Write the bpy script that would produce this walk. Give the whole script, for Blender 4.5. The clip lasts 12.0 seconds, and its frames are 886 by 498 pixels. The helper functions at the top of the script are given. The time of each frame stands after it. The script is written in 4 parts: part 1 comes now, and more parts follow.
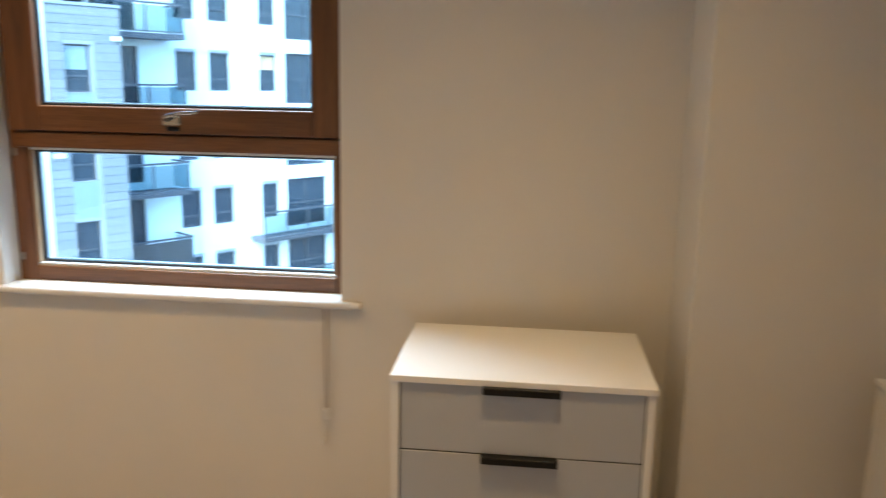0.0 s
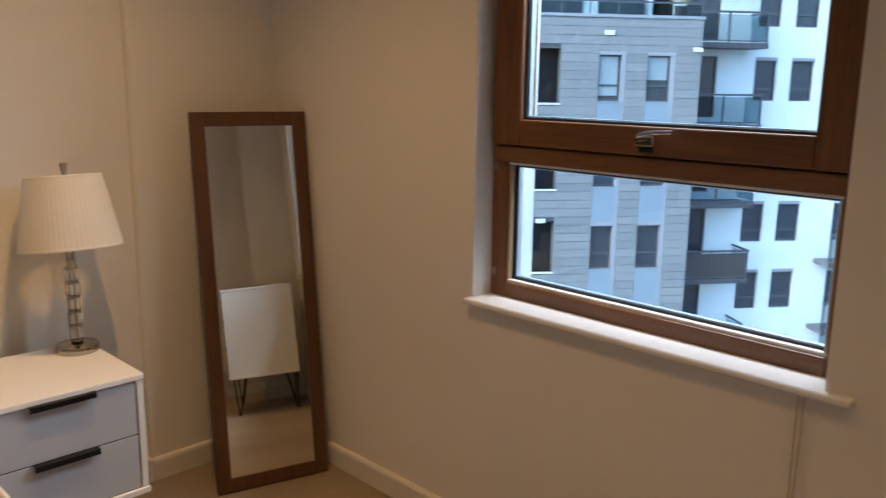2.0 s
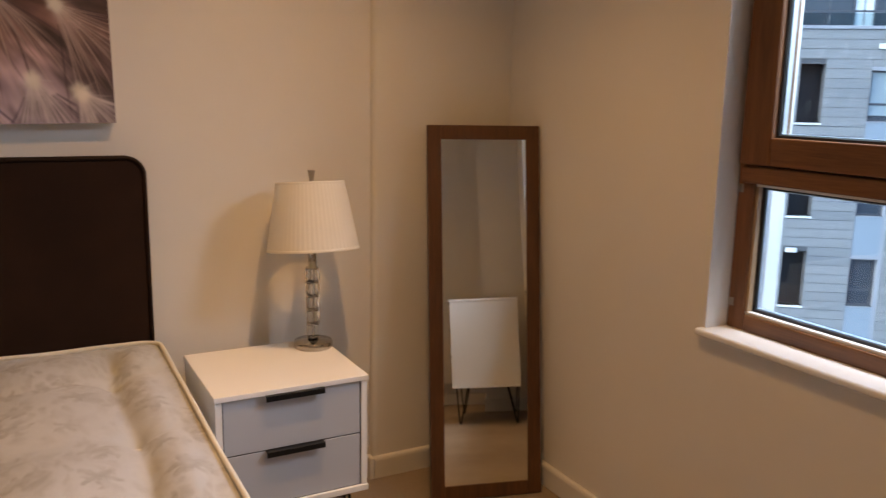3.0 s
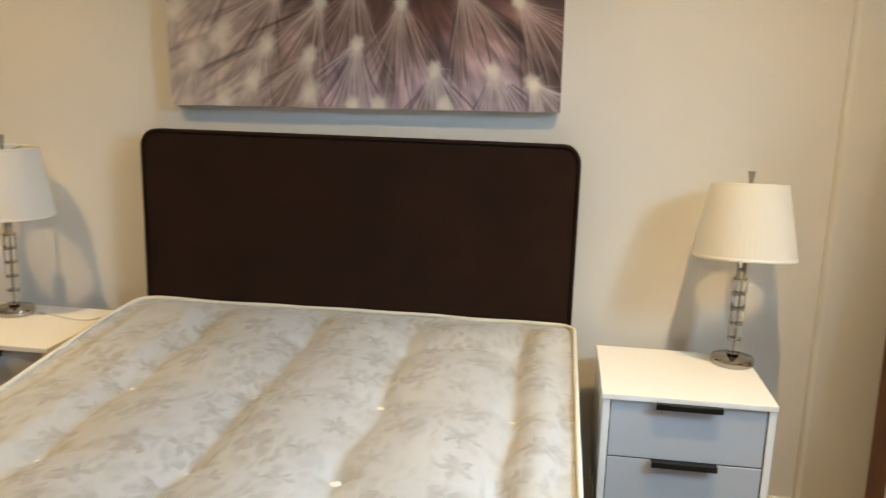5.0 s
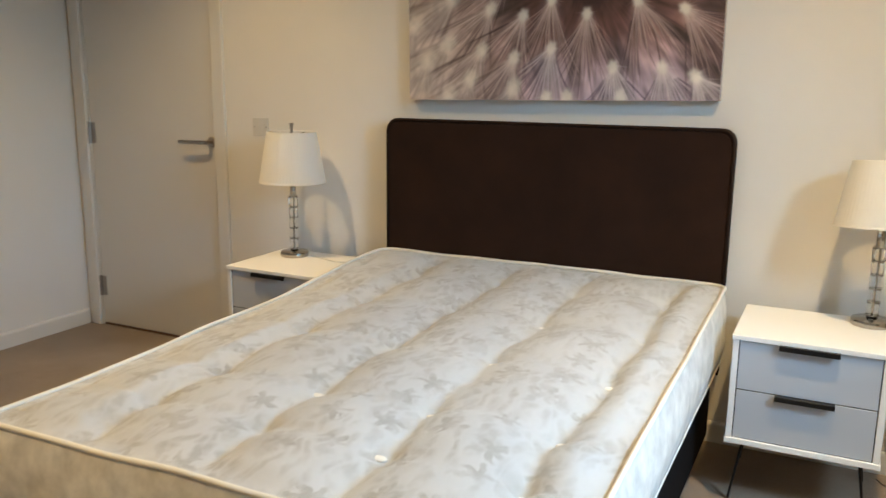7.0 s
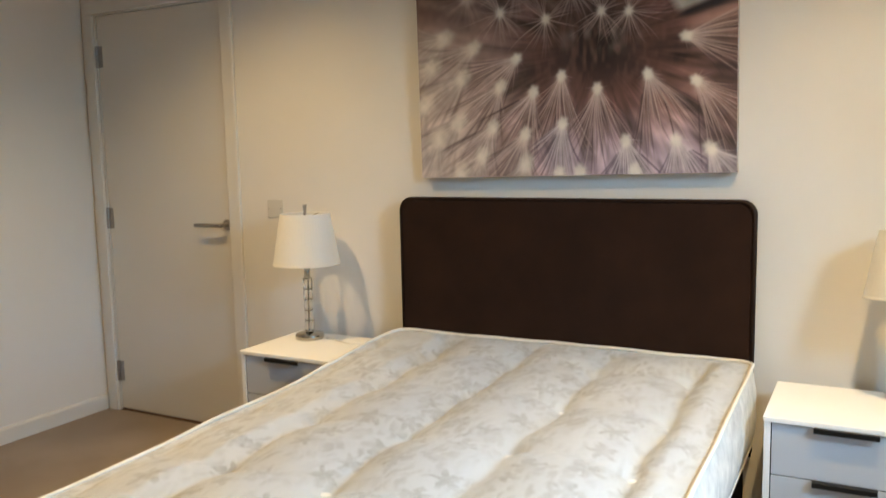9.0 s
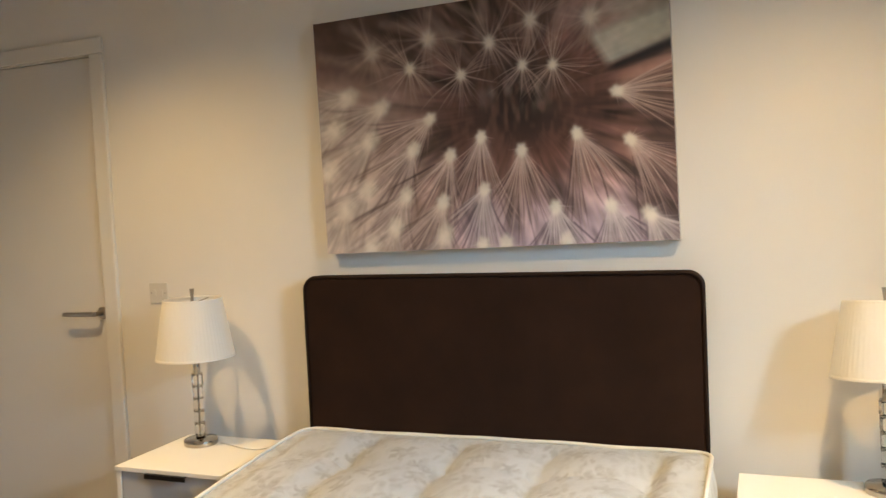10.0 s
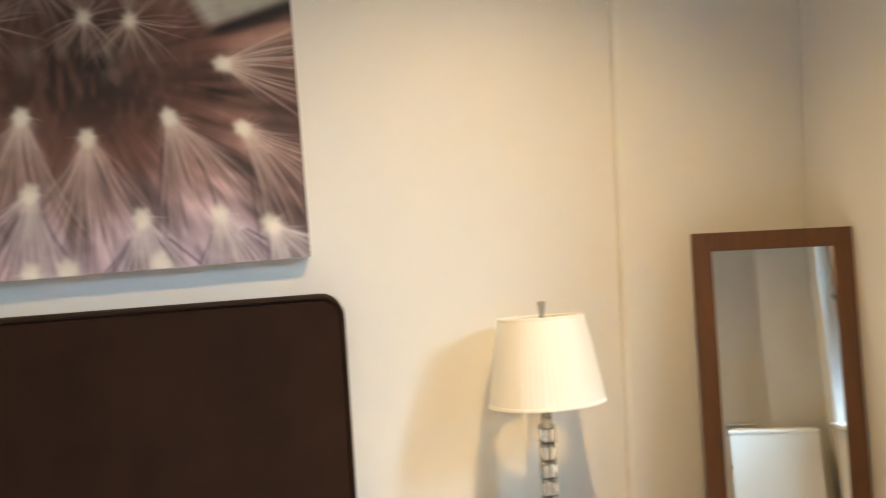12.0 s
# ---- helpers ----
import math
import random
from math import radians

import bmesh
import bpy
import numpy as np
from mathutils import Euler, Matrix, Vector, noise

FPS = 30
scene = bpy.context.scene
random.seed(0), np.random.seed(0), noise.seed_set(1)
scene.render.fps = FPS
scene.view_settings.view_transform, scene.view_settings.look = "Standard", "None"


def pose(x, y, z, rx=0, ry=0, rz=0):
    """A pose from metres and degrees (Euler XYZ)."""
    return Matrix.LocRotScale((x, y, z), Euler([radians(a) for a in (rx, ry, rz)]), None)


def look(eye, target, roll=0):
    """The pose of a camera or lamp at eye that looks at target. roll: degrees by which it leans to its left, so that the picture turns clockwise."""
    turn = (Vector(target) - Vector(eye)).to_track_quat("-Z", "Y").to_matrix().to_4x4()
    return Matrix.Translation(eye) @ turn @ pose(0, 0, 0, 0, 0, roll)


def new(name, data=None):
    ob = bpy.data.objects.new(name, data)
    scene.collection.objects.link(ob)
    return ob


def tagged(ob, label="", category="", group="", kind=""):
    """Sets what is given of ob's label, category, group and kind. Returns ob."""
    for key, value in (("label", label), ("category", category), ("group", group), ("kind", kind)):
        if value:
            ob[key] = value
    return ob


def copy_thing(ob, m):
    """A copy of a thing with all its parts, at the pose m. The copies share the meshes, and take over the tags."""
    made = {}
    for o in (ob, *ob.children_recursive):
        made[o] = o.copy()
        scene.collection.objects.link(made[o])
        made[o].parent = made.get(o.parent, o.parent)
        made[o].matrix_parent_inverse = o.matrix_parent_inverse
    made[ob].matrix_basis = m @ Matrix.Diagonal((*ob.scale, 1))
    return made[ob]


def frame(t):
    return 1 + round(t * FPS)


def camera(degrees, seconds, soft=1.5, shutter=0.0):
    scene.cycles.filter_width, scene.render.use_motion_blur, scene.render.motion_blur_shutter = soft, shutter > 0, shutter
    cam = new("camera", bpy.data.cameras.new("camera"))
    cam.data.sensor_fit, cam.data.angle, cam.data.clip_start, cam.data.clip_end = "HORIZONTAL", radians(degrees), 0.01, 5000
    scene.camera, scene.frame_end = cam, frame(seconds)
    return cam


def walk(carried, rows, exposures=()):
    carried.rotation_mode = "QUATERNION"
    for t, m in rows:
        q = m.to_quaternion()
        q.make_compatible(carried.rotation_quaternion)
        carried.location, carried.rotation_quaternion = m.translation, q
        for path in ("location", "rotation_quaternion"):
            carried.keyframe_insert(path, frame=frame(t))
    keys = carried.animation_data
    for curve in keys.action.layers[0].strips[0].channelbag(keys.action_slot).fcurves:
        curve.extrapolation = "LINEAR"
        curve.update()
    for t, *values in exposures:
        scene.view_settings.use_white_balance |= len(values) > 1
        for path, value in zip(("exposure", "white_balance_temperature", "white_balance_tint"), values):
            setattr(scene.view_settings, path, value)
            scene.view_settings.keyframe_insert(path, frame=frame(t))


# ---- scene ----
cam = camera(57.2, 12.0, soft=1.3, shutter=0.3)
PATH = [
    (0, (2.464, -0.149, 1.328), (2.255, 1.799, 0.924), 1.1),
    (0.5, (2.438, 0.046, 1.328), (1.745, 1.877, 0.919), 1.2),
    (1, (2.447, 0.196, 1.337), (1.491, 1.905, 0.93), 0.7),
    (1.5, (2.494, 0.283, 1.34), (1.318, 1.847, 0.927), 0.6),
    (2, (2.512, 0.292, 1.34), (1.128, 1.679, 0.936), 0.8),
    (2.5, (2.514, 0.285, 1.345), (0.933, 1.446, 0.955), 0.6),
    (2.7, (2.503, 0.301, 1.343), (0.86, 1.373, 0.954), 0.7),
    (4.3, (2.405, 0.491, 1.266), (0.453, 0.756, 0.918), 2.6),
    (4.5, (2.399, 0.506, 1.309), (0.441, 0.651, 0.926), 2.1),
    (5, (2.456, 0.621, 1.323), (0.517, 0.355, 0.914), 1.7),
    (5.5, (2.569, 0.724, 1.294), (0.673, 0.222, 0.903), 2.1),
    (6, (2.737, 0.778, 1.284), (0.859, 0.212, 0.892), 1.2),
    (6.5, (2.872, 0.912, 1.263), (1.037, 0.211, 0.891), 0.4),
    (7, (2.968, 1.018, 1.291), (1.209, 0.155, 0.889), 0.6),
    (7.2, (2.996, 1.027, 1.309), (1.264, 0.126, 0.877), 0.6),
    (8.8, (2.929, 1.063, 1.344), (1.197, 0.112, 1.039), -1.2),
    (9, (2.885, 1.027, 1.329), (1.133, 0.094, 1.089), -1.2),
    (9.5, (2.711, 0.894, 1.356), (0.898, 0.061, 1.222), -1.9),
    (10, (2.549, 0.852, 1.364), (0.691, 0.118, 1.264), -2.7),
    (10.5, (2.356, 0.857, 1.377), (0.477, 0.174, 1.299), -2.4),
    (11, (2.189, 0.823, 1.372), (0.283, 0.225, 1.277), -2.6),
    (11.5, (2.047, 0.683, 1.36), (0.06, 0.485, 1.245), -3.1),
    (12, (1.986, 0.591, 1.374), (0.022, 0.943, 1.233), -3.2),
]
EXPOSURES = [(0.0, 3.64, 6250, 6), (0.5, 3.20, 6380, 8), (1.0, 2.88, 6520, 10), (2.0, 2.66, 7100, 17), (2.7, 2.69, 7800, 25), (4.3, 3.28, 6350, 1), (4.6, 3.40, 6200, 0), (5.0, 3.58, 5950, -1), (5.5, 3.57, 5720, -1), (7.2, 3.61, 5720, -1), (9.0, 3.76, 5780, -1), (10.0, 3.86, 6150, 1), (10.5, 3.90, 6150, 1), (11.5, 3.90, 6050, 1), (12.0, 4.06, 6050, 1)]
walk(cam, [(t, look(eye, target, roll)) for t, eye, target, roll in PATH], EXPOSURES)
SKY, LAMP = 0.15, 3.9
LAMP_COLOUR = (1.0, 0.615, 0.255)

# ---- world, sun and lamps ----
world = bpy.data.worlds.new("sky")
scene.world = world
world.use_nodes = True
wn = world.node_tree.nodes
sky = wn.new("ShaderNodeTexSky")
sky.sky_type, sky.sun_disc = "NISHITA", False
sky.sun_elevation, sky.sun_rotation = radians(32), radians(200)
sky.air_density, sky.dust_density, sky.ozone_density = 1.0, 2.5, 5.0
wn["Background"].inputs["Strength"].default_value = SKY
world.node_tree.links.new(sky.outputs[0], wn["Background"].inputs[0])
sun = new("sun", bpy.data.lights.new("sun", "SUN"))
sun.data.energy, sun.data.angle, sun.data.color = 0.2, radians(25), (0.98, 0.98, 1.0)
sun.matrix_world = look((0, -20, 30), (-6, 10, 0))
CEIL = 2.42
# added area lamp outside above the window, unseen, strengthening the sky's light from above
daylight = new("sky_fill_lamp", bpy.data.lights.new("sky_fill_lamp", "AREA"))
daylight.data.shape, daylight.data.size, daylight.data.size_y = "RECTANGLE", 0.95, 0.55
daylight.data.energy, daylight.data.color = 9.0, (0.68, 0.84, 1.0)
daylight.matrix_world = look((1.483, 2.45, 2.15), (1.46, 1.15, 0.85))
# place, share of the power, spread in degrees, and the point of the floor aimed at
# the last one is an unseen addition that brightens the foot of the mattress
DOWNLIGHTS = [((0.95, -1.23), 1.55, 136, (0.90, -1.10)), ((0.95, 1.12), 1.6, 123, (0.68, 0.86)), ((2.45, 0.92), 0.75, 104, (2.26, 1.02)), ((2.75, -0.75), 1.35, 80, (2.30, -0.50))]
for at, share, spread, aim in DOWNLIGHTS:
    for name, power, wide, blend in (("downlight_lamp", 1.0, spread, 0.85), ("downlight_beam", 0.8, 62, 0.9)):
        lamp = new(name, bpy.data.lights.new(name, "SPOT"))
        lamp.data.energy, lamp.data.color = LAMP * share * power, LAMP_COLOUR
        lamp.data.spot_size, lamp.data.spot_blend, lamp.data.shadow_soft_size = radians(wide), blend, 0.028
        lamp.matrix_world = look((*at, CEIL - 0.012), (*aim, 0.0))


# ---- materials ----
def mat(name, rough=0.5, metal=0.0, base=(0.8, 0.8, 0.8)):
    m = bpy.data.materials.new(name)
    m.use_nodes = True
    b = m.node_tree.nodes["Principled BSDF"]
    b.inputs["Base Color"].default_value = (*base, 1)
    b.inputs["Roughness"].default_value, b.inputs["Metallic"].default_value = rough, metal
    return m, m.node_tree, b


def node(nt, kind, **values):
    n = nt.nodes.new(kind)
    for k, v in values.items():
        n.inputs[k.replace("_", " ")].default_value = v
    return n


def ramp(nt, fac, stops):
    r = nt.nodes.new("ShaderNodeValToRGB")
    while len(r.color_ramp.elements) < len(stops):
        r.color_ramp.elements.new(0.5)
    for e, (p, c) in zip(r.color_ramp.elements, stops):
        e.position, e.color = p, (*c, 1)
    nt.links.new(fac, r.inputs[0])
    return r.outputs[0]


def coords(nt, scale=(1, 1, 1), turn=(0, 0, 0)):
    c = nt.nodes.new("ShaderNodeTexCoord")
    m = nt.nodes.new("ShaderNodeMapping")
    m.inputs["Scale"].default_value, m.inputs["Rotation"].default_value = scale, turn
    nt.links.new(c.outputs["Object"], m.inputs[0])
    return m.outputs[0]


def noise_tex(nt, vec, scale, detail=4.0, rough=0.55, distort=0.0):
    n = node(nt, "ShaderNodeTexNoise", Scale=scale, Detail=detail, Roughness=rough, Distortion=distort)
    nt.links.new(vec, n.inputs["Vector"])
    return n.outputs["Fac"]


def bump(nt, b, height, strength=0.2, distance=0.001):
    n = node(nt, "ShaderNodeBump", Strength=strength, Distance=distance)
    nt.links.new(height, n.inputs["Height"])
    nt.links.new(n.outputs[0], b.inputs["Normal"])
    return n


def mixed(nt, fac, a, c):
    m = nt.nodes.new("ShaderNodeMix")
    m.data_type = "RGBA"
    if isinstance(fac, float):
        m.inputs[0].default_value = fac
    else:
        nt.links.new(fac, m.inputs[0])
    for sock, v in ((m.inputs[6], a), (m.inputs[7], c)):
        if isinstance(v, tuple):
            sock.default_value = (*v, 1)
        else:
            nt.links.new(v, sock)
    return m.outputs[2]


def paint(name, c, rough=0.6, grain=260.0, relief=0.12, spread=0.03):
    """Painted surface: faint roller grain and broad, weak unevenness."""
    m, nt, b = mat(name, rough)
    v = coords(nt)
    broad = noise_tex(nt, v, 1.6, 5)
    lo, hi = tuple(x * (1 - spread) for x in c), tuple(min(1, x * (1 + spread)) for x in c)
    nt.links.new(ramp(nt, broad, [(0.3, lo), (0.7, hi)]), b.inputs["Base Color"])
    fine = noise_tex(nt, v, grain, 3)
    bump(nt, b, fine, relief, 0.0006)
    return m


def wood(name, dark, light, scale=(2, 30, 30), rough=0.42):
    m, nt, b = mat(name, rough)
    v = coords(nt, scale)
    g = noise_tex(nt, v, 1.6, 7, 0.65, 0.6)
    fine = noise_tex(nt, coords(nt, tuple(s * 5 for s in scale)), 2.0, 4)
    mul = nt.nodes.new("ShaderNodeMath")
    mul.operation = "MULTIPLY_ADD"
    nt.links.new(fine, mul.inputs[0])
    mul.inputs[1].default_value = 0.45
    nt.links.new(g, mul.inputs[2])
    nt.links.new(ramp(nt, mul.outputs[0], [(0.45, dark), (0.95, light)]), b.inputs["Base Color"])
    bump(nt, b, mul.outputs[0], 0.15, 0.0008)
    return m


WALL = paint("wall_paint", (0.74, 0.71, 0.66), 0.72)
CEILING = paint("ceiling_paint", (0.8, 0.79, 0.76), 0.8)
GLOSS = paint("gloss_woodwork", (0.69, 0.665, 0.615), 0.35, 60, 0.05, 0.015)
DOORPAINT = paint("door_paint", (0.66, 0.63, 0.58), 0.42, 120, 0.06, 0.02)
WHITE = paint("white_laminate", (0.84, 0.83, 0.80), 0.38, 400, 0.05, 0.01)
GREY = paint("grey_drawer_front", (0.47, 0.49, 0.525), 0.5, 500, 0.06, 0.015)
PLASTIC = paint("white_plastic", (0.72, 0.71, 0.68), 0.3, 300, 0.02, 0.01)
SILL = paint("sill_paint", (0.76, 0.75, 0.73), 0.22, 80, 0.05, 0.02)
OAK = wood("stained_oak", (0.075, 0.028, 0.010), (0.21, 0.088, 0.032), (1.5, 24, 24), 0.38)
OAKV = wood("stained_oak_upright", (0.075, 0.028, 0.010), (0.21, 0.088, 0.032), (24, 24, 1.5), 0.38)
WALNUT = wood("walnut", (0.046, 0.018, 0.006), (0.130, 0.054, 0.018), (26, 26, 1.6), 0.45)
THRESH = wood("threshold_wood", (0.05, 0.02, 0.01), (0.13, 0.06, 0.03), (24, 2, 24), 0.5)
BLACK = mat("black_metal", 0.42, 0.6, (0.012, 0.012, 0.013))[0]
CHROME = mat("chrome", 0.12, 1.0, (0.46, 0.43, 0.39))[0]
STEEL = mat("brushed_steel", 0.36, 1.0, (0.36, 0.33, 0.30))[0]
MIRROR = mat("mirror_glass", 0.015, 1.0, (0.88, 0.90, 0.88))[0]
BEAD = wood("pale_glazing_bead", (0.30, 0.19, 0.10), (0.50, 0.36, 0.22), (24, 24, 1.5), 0.4)
SEAL = mat("black_rubber_seal", 0.6, 0.0, (0.012, 0.013, 0.015))[0]
SPACER = mat("aluminium_spacer", 0.35, 0.9, (0.62, 0.63, 0.64))[0]
# near-black colour standing in for the shade of unlit interiors
DARKVOID = mat("room_shade_black", 0.7, 0.0, (0.02, 0.022, 0.025))[0]


def glass_mat(name, tint=(1, 1, 1), rough=0.0, ior=1.45):
    m, nt, b = mat(name, rough, 0.0, tint)
    b.inputs["Transmission Weight"].default_value, b.inputs["IOR"].default_value = 1.0, ior
    return m


CRYSTAL = glass_mat("clear_acrylic", (0.97, 0.97, 0.96), 0.02, 1.48)


def pane_mat():
    """Thin pane: lets the view through, with a weak mirror reflection."""
    m = bpy.data.materials.new("window_glass")
    m.use_nodes = True
    nt = m.node_tree
    nt.nodes.clear()
    out = nt.nodes.new("ShaderNodeOutputMaterial")
    tr, gl, mx = nt.nodes.new("ShaderNodeBsdfTransparent"), nt.nodes.new("ShaderNodeBsdfGlossy"), nt.nodes.new("ShaderNodeMixShader")
    tr.inputs[0].default_value = (0.84, 0.94, 0.98, 1)
    gl.inputs["Roughness"].default_value = 0.0
    fr = node(nt, "ShaderNodeFresnel", IOR=1.35)
    nt.links.new(fr.outputs[0], mx.inputs[0])
    nt.links.new(tr.outputs[0], mx.inputs[1])
    nt.links.new(gl.outputs[0], mx.inputs[2])
    nt.links.new(mx.outputs[0], out.inputs[0])
    return m


PANE = pane_mat()


def carpet_mat():
    m, nt, b = mat("beige_carpet", 0.95)
    v = coords(nt)
    broad, tuft, fine = noise_tex(nt, v, 2.2, 4), noise_tex(nt, v, 95, 3, 0.7), noise_tex(nt, v, 420, 2)
    mul = nt.nodes.new("ShaderNodeMath")
    mul.operation = "MULTIPLY_ADD"
    nt.links.new(tuft, mul.inputs[0])
    mul.inputs[1].default_value = 0.6
    nt.links.new(broad, mul.inputs[2])
    nt.links.new(ramp(nt, mul.outputs[0], [(0.55, (0.205, 0.15, 0.105)), (1.05, (0.32, 0.245, 0.175))]), b.inputs["Base Color"])
    bump(nt, b, fine, 0.7, 0.004)
    b.inputs["Sheen Weight"].default_value = 0.15
    return m


CARPET = carpet_mat()


def fabric(name, c, weave=900.0, relief=0.3, rough=0.9, spread=0.08, sheen=0.2, spec=0.35, blotch=5.0):
    m, nt, b = mat(name, rough)
    v = coords(nt)
    n1, n2 = noise_tex(nt, v, blotch, 5), noise_tex(nt, v, weave, 2)
    nt.links.new(ramp(nt, n1, [(0.3, tuple(x * (1 - spread) for x in c)), (0.7, tuple(x * (1 + spread) for x in c))]), b.inputs["Base Color"])
    bump(nt, b, n2, relief, 0.0008)
    b.inputs["Sheen Weight"].default_value, b.inputs["Specular IOR Level"].default_value = sheen, spec
    return m


BROWN = fabric("brown_faux_suede", (0.0215, 0.0096, 0.0054), 700, 0.25, 0.8, 0.25, 0.0, 0.15)
PIPING = fabric("dark_brown_piping", (0.021, 0.0105, 0.0065), 900, 0.2, 0.7, 0.1, 0.0, 0.15)
BASEFAB = fabric("black_divan_cloth", (0.007, 0.006, 0.006), 700, 0.25, 0.9, 0.08, 0.0, 0.1)
TAPE = fabric("cream_edge_tape", (0.70, 0.665, 0.58), 1200, 0.3, 0.8)
FELT = fabric("white_felt_tuft", (0.78, 0.75, 0.68), 1500, 0.4, 0.95)


def damask():
    """Off-white ticking with woven grey-beige leaves and scrolls."""
    m, nt, b = mat("damask_ticking", 0.62)
    v = coords(nt)
    warp = node(nt, "ShaderNodeTexNoise", Scale=12.0, Detail=3.0)
    nt.links.new(v, warp.inputs["Vector"])
    add = nt.nodes.new("ShaderNodeVectorMath")
    add.operation = "MULTIPLY_ADD"
    nt.links.new(warp.outputs["Color"], add.inputs[0])
    add.inputs[1].default_value = (0.10, 0.10, 0.0)
    nt.links.new(v, add.inputs[2])
    # leaves: stretched cells in two directions
    masks = []
    for turn, sc, off, lim in ((0.5, (9, 22, 4), 0.0, 0.23), (-0.75, (9.5, 25, 4), 3.3, 0.22), (1.9, (10, 23, 4), 7.1, 0.21)):
        mp = nt.nodes.new("ShaderNodeMapping")
        mp.inputs["Rotation"].default_value, mp.inputs["Scale"].default_value = (0, 0, turn), sc
        mp.inputs["Location"].default_value = (off, off, 0)
        nt.links.new(add.outputs[0], mp.inputs[0])
        vo = node(nt, "ShaderNodeTexVoronoi", Scale=1.0, Randomness=0.9)
        vo.voronoi_dimensions = "2D"
        nt.links.new(mp.outputs[0], vo.inputs["Vector"])
        masks.append(ramp(nt, vo.outputs["Distance"], [(lim - 0.12, (1, 1, 1)), (lim + 0.10, (0, 0, 0))]))
    mx = nt.nodes.new("ShaderNodeMix")
    mx.data_type, mx.blend_type = "RGBA", "LIGHTEN"
    mx.inputs[0].default_value = 1.0
    nt.links.new(masks[0], mx.inputs[6])
    nt.links.new(masks[1], mx.inputs[7])
    mx2 = nt.nodes.new("ShaderNodeMix")
    mx2.data_type, mx2.blend_type = "RGBA", "LIGHTEN"
    mx2.inputs[0].default_value = 1.0
    nt.links.new(mx.outputs[2], mx2.inputs[6])
    nt.links.new(masks[2], mx2.inputs[7])
    gate = ramp(nt, noise_tex(nt, v, 6.5, 4, 0.65), [(0.36, (0.05, 0.05, 0.05)), (0.66, (0.9, 0.9, 0.9))])
    both = nt.nodes.new("ShaderNodeMix")
    both.data_type, both.blend_type = "RGBA", "MULTIPLY"
    both.inputs[0].default_value = 1.0
    nt.links.new(mx2.outputs[2], both.inputs[6])
    nt.links.new(gate, both.inputs[7])
    # star-shaped flowers, one to a cell, each turned its own way
    def math_node(op, *values):
        n = nt.nodes.new("ShaderNodeMath")
        n.operation = op
        for sock, val in zip(n.inputs, values):
            if isinstance(val, (int, float)):
                sock.default_value = val
            else:
                nt.links.new(val, sock)
        return n.outputs[0]
    cell = node(nt, "ShaderNodeTexVoronoi", Scale=7.2, Randomness=0.55)
    cell.voronoi_dimensions = "2D"
    nt.links.new(v, cell.inputs["Vector"])
    off = nt.nodes.new("ShaderNodeVectorMath")
    off.operation = "SUBTRACT"
    nt.links.new(v, off.inputs[0])
    nt.links.new(cell.outputs["Position"], off.inputs[1])
    xyz = nt.nodes.new("ShaderNodeSeparateXYZ")
    nt.links.new(off.outputs[0], xyz.inputs[0])
    rgb = nt.nodes.new("ShaderNodeSeparateColor")
    nt.links.new(cell.outputs["Color"], rgb.inputs[0])
    turn = math_node("ADD", math_node("ARCTAN2", xyz.outputs[1], xyz.outputs[0]), math_node("MULTIPLY_ADD", noise_tex(nt, v, 22, 2), 2.2, math_node("MULTIPLY", rgb.outputs[0], 6.283)))
    lobes = math_node("MULTIPLY_ADD", math_node("COSINE", math_node("MULTIPLY", turn, 5.0)), 0.29, 0.66)
    reach = math_node("MULTIPLY", lobes, math_node("MULTIPLY_ADD", rgb.outputs[1], 0.022, 0.036))
    gone = math_node("SQRT", math_node("ADD", math_node("MULTIPLY", xyz.outputs[0], xyz.outputs[0]), math_node("MULTIPLY", xyz.outputs[1], xyz.outputs[1])))
    flower = math_node("MULTIPLY_ADD", math_node("SUBTRACT", reach, gone), 95.0, 0.45)
    worn = math_node("MULTIPLY_ADD", noise_tex(nt, v, 30, 3, 0.6), 2.6, -0.62)
    flower = math_node("MULTIPLY", math_node("MINIMUM", math_node("MAXIMUM", flower, 0.0), 1.0), math_node("MINIMUM", math_node("MAXIMUM", worn, 0.0), 1.0))
    motif = nt.nodes.new("ShaderNodeMix")
    motif.data_type, motif.blend_type = "RGBA", "LIGHTEN"
    motif.inputs[0].default_value = 1.0
    nt.links.new(both.outputs[2], motif.inputs[6])
    nt.links.new(flower, motif.inputs[7])
    ground = ramp(nt, noise_tex(nt, v, 3.0, 4), [(0.3, (0.475, 0.48, 0.478)), (0.7, (0.54, 0.545, 0.54))])
    nt.links.new(mixed(nt, motif.outputs[2], ground, (0.355, 0.345, 0.325)), b.inputs["Base Color"])
    h = nt.nodes.new("ShaderNodeMath")
    h.operation = "ADD"
    nt.links.new(noise_tex(nt, v, 900, 2), h.inputs[0])
    nt.links.new(noise_tex(nt, v, 26, 3), h.inputs[1])
    bump(nt, b, h.outputs[0], 0.45, 0.004)
    b.inputs["Sheen Weight"].default_value = 0.25
    return m


DAMASK = damask()
BORDER = fabric("ticking_border", (0.60, 0.585, 0.54), 30, 0.9, 0.7, 0.22, 0.2, 0.35, 17.0)


